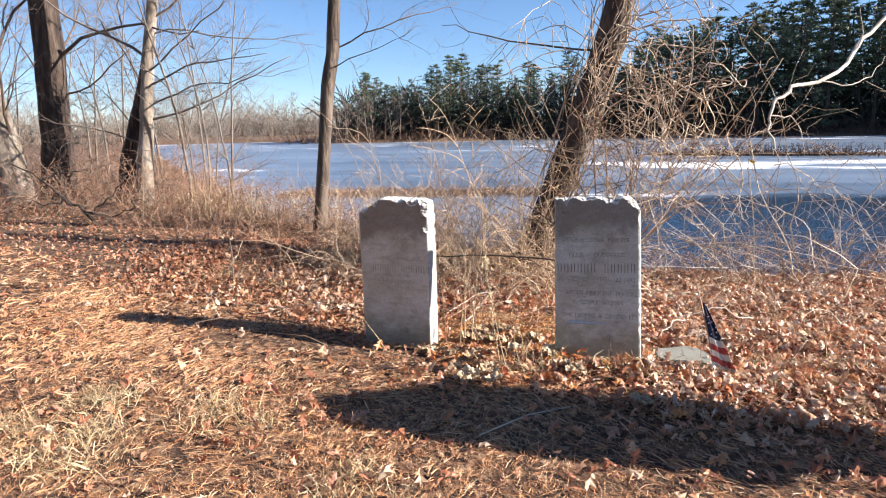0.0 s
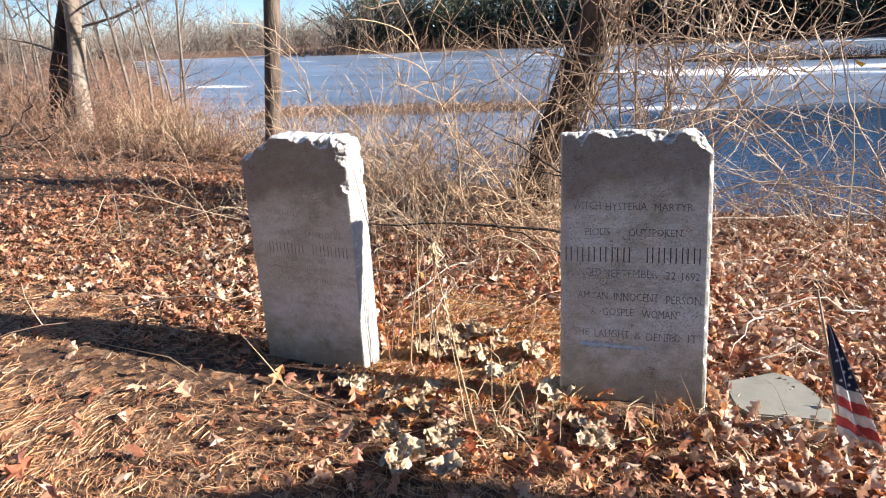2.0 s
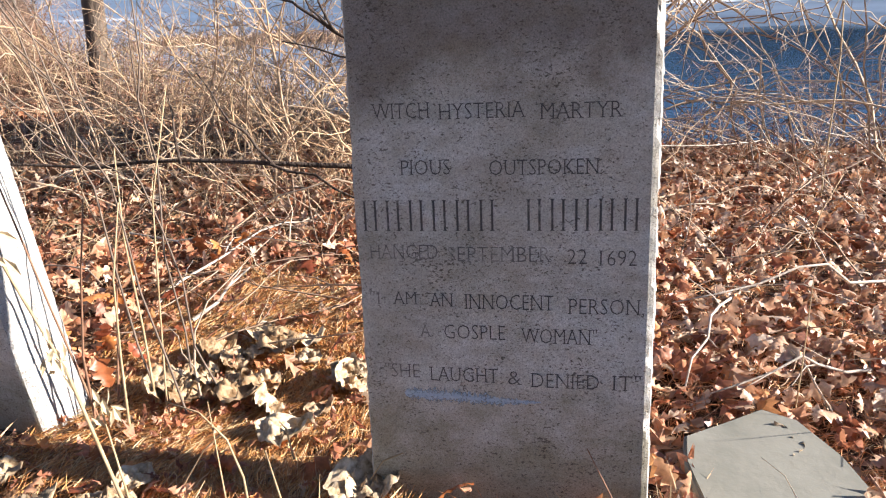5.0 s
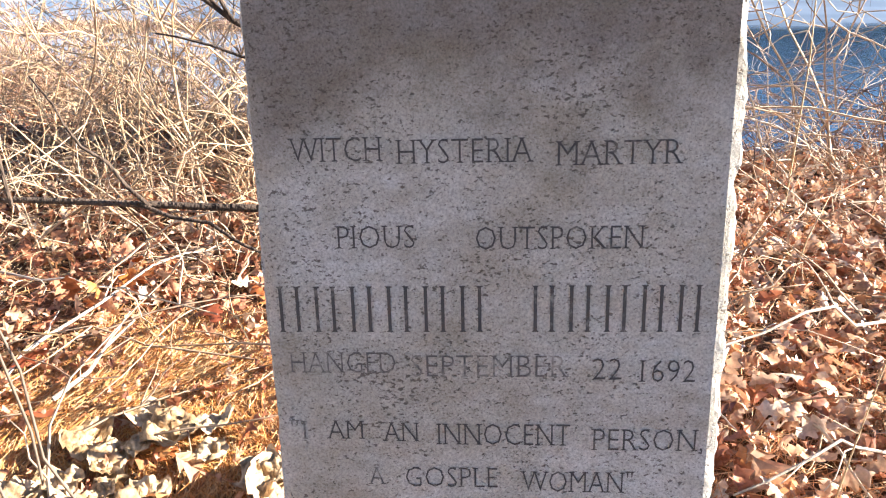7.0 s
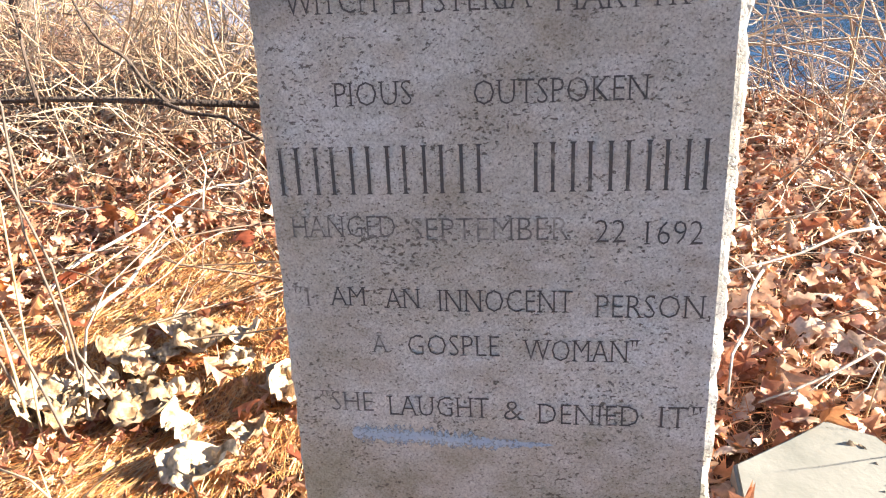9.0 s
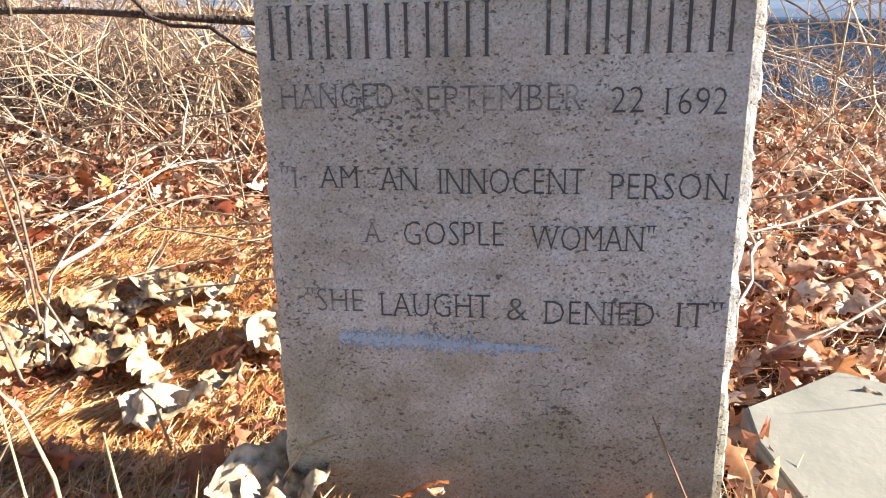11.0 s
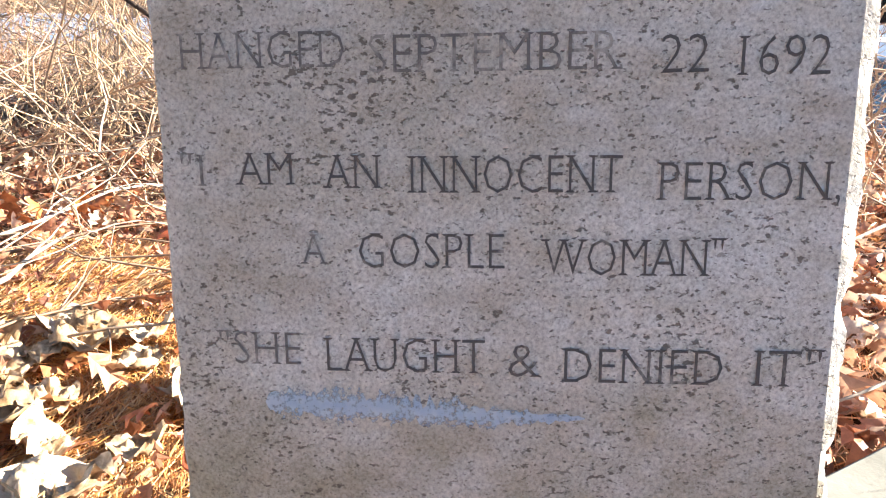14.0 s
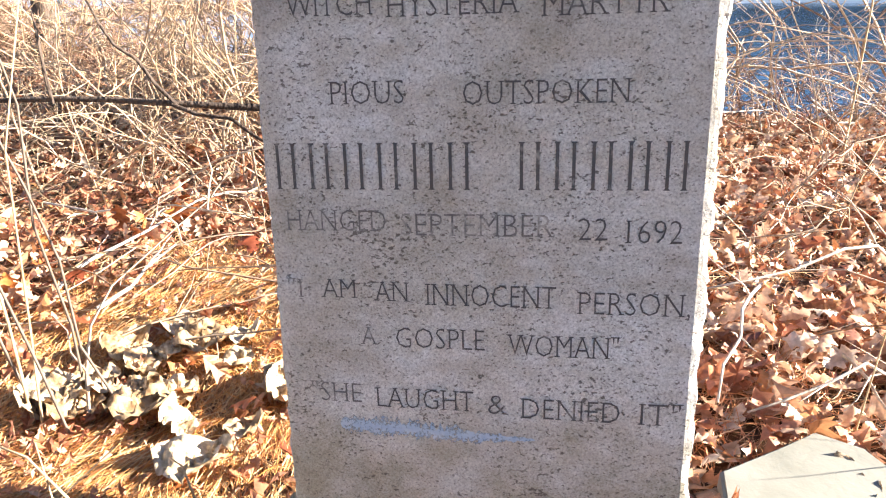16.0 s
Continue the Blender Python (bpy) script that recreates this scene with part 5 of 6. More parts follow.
thicket("bramble_thicket", 30, (0.4, 2.0, 0.55, 2.2), (0.4, 1.0), (0.0025, 0.005), PALE_TWIG, "pale dead stems leaning in the leaves by the shore", 35, 0.16, 4, None, 1.3)

thicket("bramble_thicket", 120, (0.75, 3.0, 2.8, 4.15), (0.6, 1.35), (0.003, 0.0065), BRUSH, "brown tangled shrub stems at the water", 36, 0.16, 8, None, 0.9)


def slim_tree(seed, tall, where_):
    """A young bare tree with fine twigs."""
    r = random.Random(seed)
    tree = thing("young_tree", "slim young bare tree with fine grey twigs", "tree", where_, "young bare trees in the brush")
    pts = wander((0, 0, -0.1), (r.gauss(0, 0.08), r.gauss(0, 0.05), 1), tall, 9, 0.05, 0.0, r)
    Tubes().add(pts, [tall * 0.0062 * (1 - 0.8 * i / 9) for i in range(10)], 6).ob("trunk", HAZE_TWIG, tree)
    t = Tubes()
    for _ in range(17):
        i = r.randint(2, 8)
        a = r.uniform(0, 6.283)
        limb(t, pts[i], (math.cos(a), math.sin(a), r.uniform(0.4, 1.3)), tall * r.uniform(0.16, 0.34), tall * 0.0019, 2, r, 6, 0.14, 3, 0.01, (4, 6))
    t.ob("crown", HAZE_TWIG, tree)
    return tree


first = [slim_tree(401 + k, (4.6, 5.6, 3.6, 5.0)[k], (x, y, height(x, y))) for k, (x, y) in enumerate(((-10.4, 9.3), (-8.3, 7.6), (-6.6, 6.4), (-12.6, 9.8)))]
r6 = random.Random(66)
for x, y in ((-13.6, 8.2), (-11.2, 10.6), (-9.6, 9.0), (-10.8, 8.2), (-14.6, 11.0), (-12.4, 12.0), (-7.4, 6.9), (-15.6, 9.0), (-14.2, 13.0), (-13.0, 7.4), (-10.2, 7.9), (-8.9, 8.6), (-12.0, 9.0), (-16.4, 11.2), (-9.8, 10.4), (-7.9, 8.4), (-11.0, 12.6)):
    copy_thing(first[r6.randrange(4)], Matrix.Translation((x, y, height(x, y))) @ Matrix.Rotation(r6.uniform(0, 6.283), 4, "Z"))


# ---- things by the stones ----
def flat_rock():
    ring = [(0.433, 0.268), (0.55, 0.345), (0.646, 0.412), (0.72, 0.367), (0.767, 0.227), (0.775, 0.14), (0.783, 0.049), (0.751, -0.03), (0.71, -0.047), (0.58, -0.045), (0.466, -0.048), (0.425, 0.013), (0.415, 0.166)]
    bm = bmesh.new()
    top = [bm.verts.new((x, y, 0.047 - 0.10 * y + 0.002 * noise.noise((x * 20, y * 20, 0)))) for x, y in ring]
    low = [bm.verts.new((x + 0.006 * noise.noise((x * 30, y * 30, 4)), y + 0.006 * noise.noise((x * 30, y * 30, 8)), -0.03 - 0.08 * y)) for x, y in ring]
    n = len(ring)
    bm.faces.new(top)
    for i in range(n):
        bm.faces.new((top[i], low[i], low[(i + 1) % n], top[(i + 1) % n]))
    bm.faces.new(low[::-1])
    bmesh.ops.recalc_face_normals(bm, faces=bm.faces)
    bmesh.ops.bevel(bm, geom=[e for e in bm.edges if e.verts[0] in top and e.verts[1] in top], offset=0.006, segments=2, affect="EDGES")
    tagged(mesh_ob("flat_rock", bm, FLAGSTONE, smooth=False), "flat buff stone slab lying in the leaves", "rock")


flat_rock()


def flag():
    f = thing("flag", "small faded striped flag with white stars on a wooden stick", "flag")
    top, foot = Vector((0.637, -0.054, 0.575)), Vector((0.79, -0.16, -0.05))
    Tubes().add([foot, foot.lerp(top, 0.35), foot.lerp(top, 0.7), top], [0.0055, 0.0055, 0.005, 0.0045], 8).ob("stick", DOWEL, f, "weathered wooden stick")

    def cloth(s, u):
        """Down the drape s 0..1, across it u 0..1."""
        p = top.lerp(foot, 0.185 + 0.78 * s)
        w = 0.012 + 0.155 * s ** 0.9
        off = -0.03 * s + u * w
        fold = 0.016 * math.sin(u * 9.0 + 0.8 + s) * (0.25 + s) + 0.010 * math.sin(u * 21 + s * 3) * s
        return Vector((p.x + off + 0.008, p.y - 0.012 + fold - 0.02 * u * s, p.z - 0.05 * u * s + 0.012 * math.sin(u * 7) * s))

    def band(name, a, b, mat, rows, label=""):
        verts, faces, cols = [], [], 22
        for i in range(rows + 1):
            for j in range(cols + 1):
                verts.append(tuple(cloth(a + (b - a) * i / rows, j / cols)))
        w = cols + 1
        for i in range(rows):
            for j in range(cols):
                faces.append((i * w + j, i * w + j + 1, (i + 1) * w + j + 1, (i + 1) * w + j))
        ob = raw_ob(name, verts, faces, mat, f, label)
        m = ob.modifiers.new("thickness", "SOLIDIFY")
        m.thickness = 0.0008
        return ob

    canton = band("canton", 0.0, 0.44, FLAG_BLUE, 14, "dark navy cloth")
    for k in range(7):
        band("stripe", 0.44 + 0.08 * k, 0.52 + 0.08 * k, FLAG_RED if k % 2 else FLAG_WHITE, 4)
    for i, (s, u) in enumerate(((0.16, 0.5), (0.22, 0.75), (0.25, 0.3), (0.31, 0.55), (0.34, 0.82), (0.39, 0.3), (0.40, 0.65), (0.28, 0.95), (0.42, 0.93))):
        c = cloth(s, u) + Vector((0, -0.006, 0))
        verts = [tuple(c)] + [tuple(c + Vector((math.sin(q * math.pi / 5), 0, math.cos(q * math.pi / 5))) * (0.0085 if q % 2 == 0 else 0.0036)) for q in range(10)]
        raw_ob("star", verts, [(0, q + 1, (q + 1) % 10 + 1) for q in range(10)], FLAG_WHITE, canton, smooth=False)


flag()


def crumpled_leaf(x, y, size, seed):
    """A bleached, crumpled dead leaf with soft folds and an uneven rim."""
    r = random.Random(seed)
    rings, spokes, faces = 9, 34, []
    lobes, ph = r.randint(3, 5), r.uniform(0, 6.283)
    verts = [(0, 0, 0.12 * size)]
    for i in range(1, rings + 1):
        rho = i / rings
        for j in range(spokes):
            a = 2 * math.pi * j / spokes
            rim = 0.46 * (1 + 0.09 * math.cos(lobes * a + ph) + 0.13 * noise.noise((math.cos(a) * 2 + seed, math.sin(a) * 2, 3.0)))
            u, v = rho * rim * math.cos(a), rho * rim * math.sin(a) * 0.78
            q = Vector((u * 3.0 + seed, v * 3.0, 1.0))
            z = 0.34 * noise.noise(q) + 0.34 * abs(noise.noise(q * 2.0)) + 0.24 * abs(noise.noise(q * 4.2)) + 0.08 * noise.noise(q * 9) + 0.20 * rho ** 2 * (0.5 + 0.9 * noise.noise((math.cos(a) * 1.2 + seed, math.sin(a) * 1.2, 7.0)))
            verts.append((u * size, v * size, max(0.0, z * 0.62 + 0.15) * size))
    for j in range(spokes):
        k = (j + 1) % spokes
        faces.append((0, 1 + j, 1 + k))
        for i in range(rings - 1):
            faces.append((1 + i * spokes + j, 1 + (i + 1) * spokes + j, 1 + (i + 1) * spokes + k, 1 + i * spokes + k))
    ob = raw_ob("dead_leaf", verts, faces, PALE_LEAF, smooth=True)
    ob.matrix_world = Matrix.Translation((x, y, height(x, y) + 0.018)) @ Matrix.Rotation(r.uniform(0, 6.283), 4, "Z") @ Matrix.Rotation(r.gauss(0, 0.35), 4, "X")
    return tagged(ob, "bleached crumpled dead leaf on the leaf litter", "leaf", "bleached dead leaves")


r8 = random.Random(8)
for cx, cy, n, spread_ in ((-0.86, -0.24, 4, 0.07), (-0.97, 0.38, 3, 0.03), (-0.85, 0.38, 4, 0.05), (-0.88, 0.58, 3, 0.05), (-0.72, 0.46, 3, 0.04), (-0.66, 0.60, 4, 0.05), (-0.46, 0.50, 2, 0.03), (-0.60, 0.31, 3, 0.05), (-1.18, -0.08, 4, 0.035), (-0.31, -0.01, 2, 0.03), (-0.8, -0.34, 3, 0.07), (-0.73, -0.54, 3, 0.08), (-0.68, -0.41, 3, 0.08), (-0.11, -0.26, 3, 0.05), (0.3, -0.32, 2, 0.15), (1.1, -0.2, 2, 0.2)):
    for i in range(n):
        crumpled_leaf(cx + r8.gauss(0, spread_ * 1.35), cy + r8.gauss(0, spread_ * 1.35), r8.uniform(0.09, 0.17), r8.randint(1, 900))


def weed(label, points, radius, seeds=(), name="weed_stalk", mat=None):
    w = thing(name, label, "weed")
    n = len(points)
    Tubes().add(points, [radius * (1 - 0.6 * i / (n - 1)) for i in range(n)], 5).ob("stalk", mat or PALE_STEM, w)
    r = random.Random(int(points[0][0] * 1000) + 7)
    for c, count, length in seeds:
        for _ in range(count):
            d = Vector((r.gauss(0, 0.6), r.gauss(0, 0.6), -1)).normalized()
            sd = d.orthogonal().normalized() * length * 0.16
            p = Vector(c) + Vector((r.gauss(0, 0.012), r.gauss(0, 0.012), r.gauss(0, 0.02)))
            verts = [tuple(p), tuple(p + d * length * 0.5 + sd), tuple(p + d * length), tuple(p + d * length * 0.5 - sd), tuple(p + d * length * 0.5 + d.cross(sd) * 0.6)]
            raw_ob("seed_pod", verts, [(0, 1, 4), (1, 2, 4), (2, 3, 4), (3, 0, 4)], STRAW, w, smooth=False)
    return w


weed("tall bleached weed with drooping seed heads", [(-0.56, -0.30, 0.0), (-0.62, -0.28, 0.25), (-0.67, -0.26, 0.48), (-0.70, -0.28, 0.66), (-0.69, -0.31, 0.76)], 0.004, (((-0.69, -0.31, 0.755), 22, 0.036), ((-0.67, -0.27, 0.52), 12, 0.03)))
weed("bleached weed stalk with one seed head", [(-0.60, -0.28, 0.0), (-0.64, -0.24, 0.2), (-0.68, -0.2, 0.36)], 0.0035, (((-0.68, -0.2, 0.37), 12, 0.034),))
weed("thin arched bleached stalk", [(-0.47, -0.14, 0.0), (-0.475, -0.13, 0.16), (-0.50, -0.12, 0.24), (-0.56, -0.10, 0.285), (-0.64, -0.08, 0.29)], 0.003)
weed("straight thin bleached stalk", [(-0.53, -0.12, 0.0), (-0.53, -0.11, 0.32)], 0.0022)
weed("thin brown stalk before the stone", [(0.115, -0.13, 0.0), (0.113, -0.15, 0.10), (0.108, -0.16, 0.19)], 0.0022, mat=BROWN_STEM)
weed("thin leaning brown stalk beside the stone", [(0.285, -0.10, 0.0), (0.235, -0.11, 0.14), (0.175, -0.11, 0.27)], 0.0022, mat=BROWN_STEM)
for i in range(16):
    x, y = -0.42 + r8.gauss(0, 0.16), -0.28 + r8.gauss(0, 0.12)
    d = (r8.gauss(0.15, 0.3), r8.gauss(0, 0.3))
    weed("broken bleached grass stalk", [(x, y, 0.0), (x + d[0] * 0.1, y + d[1] * 0.1, 0.1), (x + d[0] * 0.25, y + d[1] * 0.25, r8.uniform(0.12, 0.2))], r8.uniform(0.002, 0.004))
for i in range(14):
    x, y = 0.55 + r8.uniform(0, 1.5), r8.uniform(-0.35, 1.5)
    d = (r8.gauss(0, 0.5), r8.gauss(0.1, 0.4))
    weed("bare thin shoot standing in the leaves", [(x, y, height(x, y)), (x + d[0] * 0.15, y + d[1] * 0.15, 0.15), (x + d[0] * 0.4, y + d[1] * 0.4, r8.uniform(0.25, 0.5))], r8.uniform(0.0018, 0.0035))


r14 = random.Random(14)
for i in range(6):
    x, y = r14.uniform(-1.13, -0.92), r14.uniform(0.20, 0.40)
    lean, back, tall = r14.uniform(-0.10, 0.22), r14.uniform(-0.22, 0.22), r14.uniform(0.55, 1.05)
    z = height(x, y)
    weed("thin tan shoot leaning beside the pale stone", [(x, y, z - 0.02), (x + lean * 0.2, y + back * 0.3, z + tall * 0.35), (x + lean * 0.55, y + back * 0.45, z + tall * 0.7), (x + lean, y + back, z + tall)], r14.uniform(0.0030, 0.0044), mat=BROWN_STEM if i % 2 == 0 else PALE_STEM)


def yellow_leaf():
    w = thing("shoot", "bare shoot with one yellow leaf still on it", "weed")
    tip = Vector((1.35, 2.3, 1.26))
    Tubes().add([(tip.x + 0.15, 2.4, height(tip.x + 0.15, 2.4)), (tip.x + 0.1, 2.36, tip.z * 0.5), tuple(tip)], [0.005, 0.004, 0.002], 5).ob("stem", PALE_STEM, w)
    verts = [(0, 0, 0), (0.02, -0.012, -0.01), (0.05, -0.008, -0.022), (0.07, 0, -0.03), (0.05, 0.01, -0.05), (0.02, 0.012, -0.03), (0.03, 0.004, -0.022)]
    raw_ob("leaf", [tuple(tip + Vector(v)) for v in verts], [(0, 1, 6), (1, 2, 6), (2, 3, 6), (3, 4, 6), (4, 5, 6), (5, 0, 6)], YELLOW_LEAF, w, "small yellow leaf")


yellow_leaf()


def long_stick(points, radius, label):
    """A bleached dead stem with short side twigs that lies over the litter."""
    w = thing("fallen_stick", label, "stick")
    line = crook([(x, y, height(x, y) + z) for x, y, z in points], int(radius * 1e5), 0.012)
    n = len(line) - 1
    Tubes().add(line, [radius * (1 - 0.55 * i / n) for i in range(n + 1)], 6).ob("stem", BRANCH_GREY, w)
    r = random.Random(int(radius * 1e6))
    for i in range(2, n, 2):
        q = wander(line[i], (line[i] - line[i - 1]).normalized() + Vector((r.gauss(0, 0.6), r.gauss(0, 0.6), r.uniform(0.0, 0.6))), r.uniform(0.08, 0.22), 4, 0.2, 0.05, r)
        Tubes().add(q, [radius * 0.45 * (1 - 0.6 * k / 4) for k in range(5)], 5).ob("twig", BRANCH_GREY, w)


long_stick([(-1.25, 0.80, 0.04), (-1.19, 1.05, 0.07), (-1.10, 1.40, 0.10), (-0.95, 1.70, 0.08)], 0.0062, "long bleached stem lying over leaves and needles")
long_stick([(-1.06, 0.72, 0.05), (-0.98, 1.02, 0.10)], 0.0075, "short thick bleached stick lying on the needles")
long_stick([(-1.75, 1.46, 0.06), (-1.32, 1.28, 0.10), (-1.15, 1.32, 0.05)], 0.0051, "thin bleached stem lying on brown leaves")
long_stick([(0.75, 1.05, 0.05), (0.58, 0.72, 0.14), (0.46, 0.42, 0.12)], 0.0055, "bleached stem leaning in the leaves beside the rock")
long_stick([(0.98, 0.62, 0.05), (0.76, 0.50, 0.16), (0.52, 0.42, 0.10)], 0.0048, "thin bleached stem lying over the leaves by the rock")
long_stick([(1.25, 1.15, 0.06), (0.90, 0.98, 0.17), (0.50, 0.86, 0.09)], 0.0058, "bleached stem lying across leaves behind the rock")


def fallen_twigs():
    w = thing("fallen_twig", "forked pale twig leaning on the stone", "twig")
    Tubes().add([(-1.15, -0.28, 0.02), (-1.45, -0.15, 0.02), (-1.51, -0.17, 0.13), (-1.62, -0.19, 0.29)], [0.0035, 0.0032, 0.0026, 0.0014], 5).ob("stem", PALE_STEM, w)
    Tubes().add([(-1.45, -0.15, 0.02), (-1.39, -0.16, 0.05), (-1.32, -0.17, 0.09)], [0.0026, 0.002, 0.0012], 5).ob("fork", PALE_STEM, w)
    w = thing("fallen_twig", "thin curved pale twig lying on the needles", "twig")
    Tubes().add([(-1.91, -0.14, 0.03), (-2.11, -0.07, 0.07), (-2.60, 0.04, 0.05)], [0.0035, 0.003, 0.0014], 5).ob("stem", PALE_STEM, w)
    for pts, rad in (([(-0.55, -1.32, 0.025), (-0.33, -1.07, 0.045), (-0.11, -0.88, 0.03)], 0.0045), ([(-4.3, 1.35, 0.03), (-4.0, 1.45, 0.05), (-3.7, 1.5, 0.04)], 0.008)):
        s = thing("fallen_stick", "weathered stick lying on the needles", "stick")
        Tubes().add(pts, [rad, rad * 0.85, rad * 0.5], 6).ob("stem", BRANCH_GREY, s)
    # dark dead branch between the stones and the brush
    d = thing("fallen_branch", "dark dead branch held in the brush", "branch")
    Tubes().add(crook([(-1.43, 0.5, 0.605), (-1.1, 0.5, 0.60), (-0.75, 0.5, 0.62), (-0.38, 0.52, 0.60), (0.0, 0.56, 0.52), (0.3, 0.66, 0.40)], 12, 0.006), [0.0035 + 0.0075 * i / 15 for i in range(16)], 6).ob("limb", BARK_DARK, d)
    for pts in ([(-0.60, 0.5, 0.61), (-0.70, 0.5, 0.72), (-0.78, 0.52, 0.84)], [(-0.62, 0.5, 0.615), (-0.42, 0.45, 0.56), (-0.24, 0.42, 0.50)], [(-0.86, 0.5, 0.61), (-0.87, 0.52, 0.78)]):
        Tubes().add(crook(pts, 15, 0.008), [0.0045 - 0.0028 * i / (3 * len(pts) - 3) for i in range(3 * len(pts) - 2)], 5).ob("spur", BARK_DARK, d)
    d = thing("fallen_branch", "small black forked twig beside the head of the stone", "branch")
    for pts, rad in (([(-0.30, 0.5, 0.87), (-0.405, 0.5, 0.932), (-0.51, 0.52, 1.0), (-0.58, 0.55, 1.02)], 0.0055), ([(-0.405, 0.5, 0.932), (-0.43, 0.49, 0.99), (-0.445, 0.49, 1.035)], 0.004), ([(-0.405, 0.5, 0.935), (-0.46, 0.5, 0.985), (-0.475, 0.5, 1.03)], 0.0035), ([(-0.30, 0.5, 0.86), (-0.40, 0.51, 0.875), (-0.55, 0.53, 0.91)], 0.004)):
        pts = crook(pts, 17, 0.006)
        Tubes().add(pts, [rad * (1 - 0.6 * i / (len(pts) - 1)) for i in range(len(pts))], 5).ob("limb" if rad > 0.005 else "spur", BARK_DARK, d)
    for x, y, lean, tall in ((-0.98, 0.36, -0.16, 1.30), (-0.86, 0.30, -0.20, 1.15), (-0.92, 0.44, 0.10, 1.4), (-0.80, 0.40, -0.28, 1.05)):
        w = thing("shoot", "thin dark leafless shoot standing beside the stone", "weed")
        pts = crook([(x, y, height(x, y)), (x + lean * 0.3, y, tall * 0.45), (x + lean * 0.7, y - 0.03, tall * 0.75), (x + lean, y - 0.05, tall)], int(-x * 100), 0.012)
        Tubes().add(pts, [0.0032 * (1 - 0.7 * i / (len(pts) - 1)) for i in range(len(pts))], 4).ob("stem", TWIG_DARK, w)
        for k in (4, 6, 7):
            q = [pts[k], pts[k] + Vector((lean * 0.5 + 0.03 * k - 0.15, -0.02, 0.10)), pts[k] + Vector((lean * 0.9 + 0.05 * k - 0.25, -0.03, 0.24))]
            Tubes().add(q, [0.002, 0.0015, 0.0008], 4).ob("twig", TWIG_DARK, w)
    d = thing("fallen_branch", "dark crooked dead branch lying in the brush", "branch")
    for k, pts in enumerate(([(-9.55, 4.50, 1.17), (-8.98, 4.50, 0.89), (-8.64, 4.60, 0.59), (-8.23, 4.60, 0.33), (-7.95, 4.50, 0.05)], [(-8.23, 4.60, 0.33), (-7.89, 4.60, 0.50), (-7.68, 4.70, 0.73), (-7.51, 4.70, 0.99)], [(-8.64, 4.60, 0.59), (-8.87, 4.50, 0.49), (-9.17, 4.40, 0.52)], [(-7.95, 4.50, 0.05), (-7.62, 4.70, 0.09), (-7.28, 4.80, -0.04), (-6.77, 4.70, -0.25)], [(-8.23, 4.60, 0.33), (-7.88, 4.70, 0.27), (-7.55, 4.80, 0.36), (-7.31, 4.80, 0.56)], [(-8.98, 4.50, 0.89), (-8.75, 4.60, 1.01), (-8.55, 4.70, 0.96), (-8.22, 4.70, 1.04)])):
        pts = crook(pts, 40 + k, 0.04)
        Tubes().add(pts, [(0.035 if k == 0 else 0.02) * (1 - 0.7 * (1 - i / (len(pts) - 1) if k == 0 else i / (len(pts) - 1))) for i in range(len(pts))], 6).ob("limb" if k == 0 else "spur", BARK_DARK, d)
    s = thing("sapling", "thin upright sapling in the brush", "sapling")
    Tubes().add([(-3.72, 1.56, -0.02), (-3.72, 1.58, 0.3), (-3.75, 1.6, 0.55), (-3.6, 1.62, 0.8)], [0.007, 0.006, 0.004, 0.002], 6).ob("stem", TWIG_DARK, s)
    Tubes().add([(-3.75, 1.6, 0.5), (-3.92, 1.6, 0.72), (-4.0, 1.62, 0.85)], [0.005, 0.003, 0.0015], 5).ob("twig", TWIG_DARK, s)


fallen_twigs()


def shadow_block():
    """An added, unseen trunk-like shape, profiled to cast the broad shadow across the needles."""
    s = thing("tree_stump", "added trunk-like shape out of view that casts the broad shadow", "tree stump")
    x, y = 3.25, -1.02
    prof = [(0.0, 0.24, 0.0), (0.3, 0.17, 0.0), (0.7, 0.155, 0.04), (0.9, 0.26, 0.04), (1.1, 0.335, 0.09), (1.25, 0.385, 0.165), (1.45, 0.39, 0.27), (1.65, 0.385, 0.34), (1.8, 0.33, 0.335), (1.92, 0.19, 0.37), (2.06, 0.015, 0.41)]
    trunk_mesh([(x, y + o, z - (0.05 if z == 0 else 0)) for z, _, o in prof], [w for _, w, _ in prof], BARK_DARK, s, 71, 18, 0.16)
    # side bulge that gives the cast shadow its second lobe
    Tubes().add([(x, y, 1.05), (x - 0.05, y - 0.2, 1.06), (x - 0.05, y - 0.33, 1.03)], [0.10, 0.08, 0.03], 9).ob("knot", BARK_DARK, s)


shadow_block()


# ---- the far side of the pond ----
EYE0 = Vector((0.0, -4.4, 0.0))


def at_bearing(deg, dist):
    a = radians(deg)
    return EYE0.x + dist * math.sin(a), EYE0.y + dist * math.cos(a)


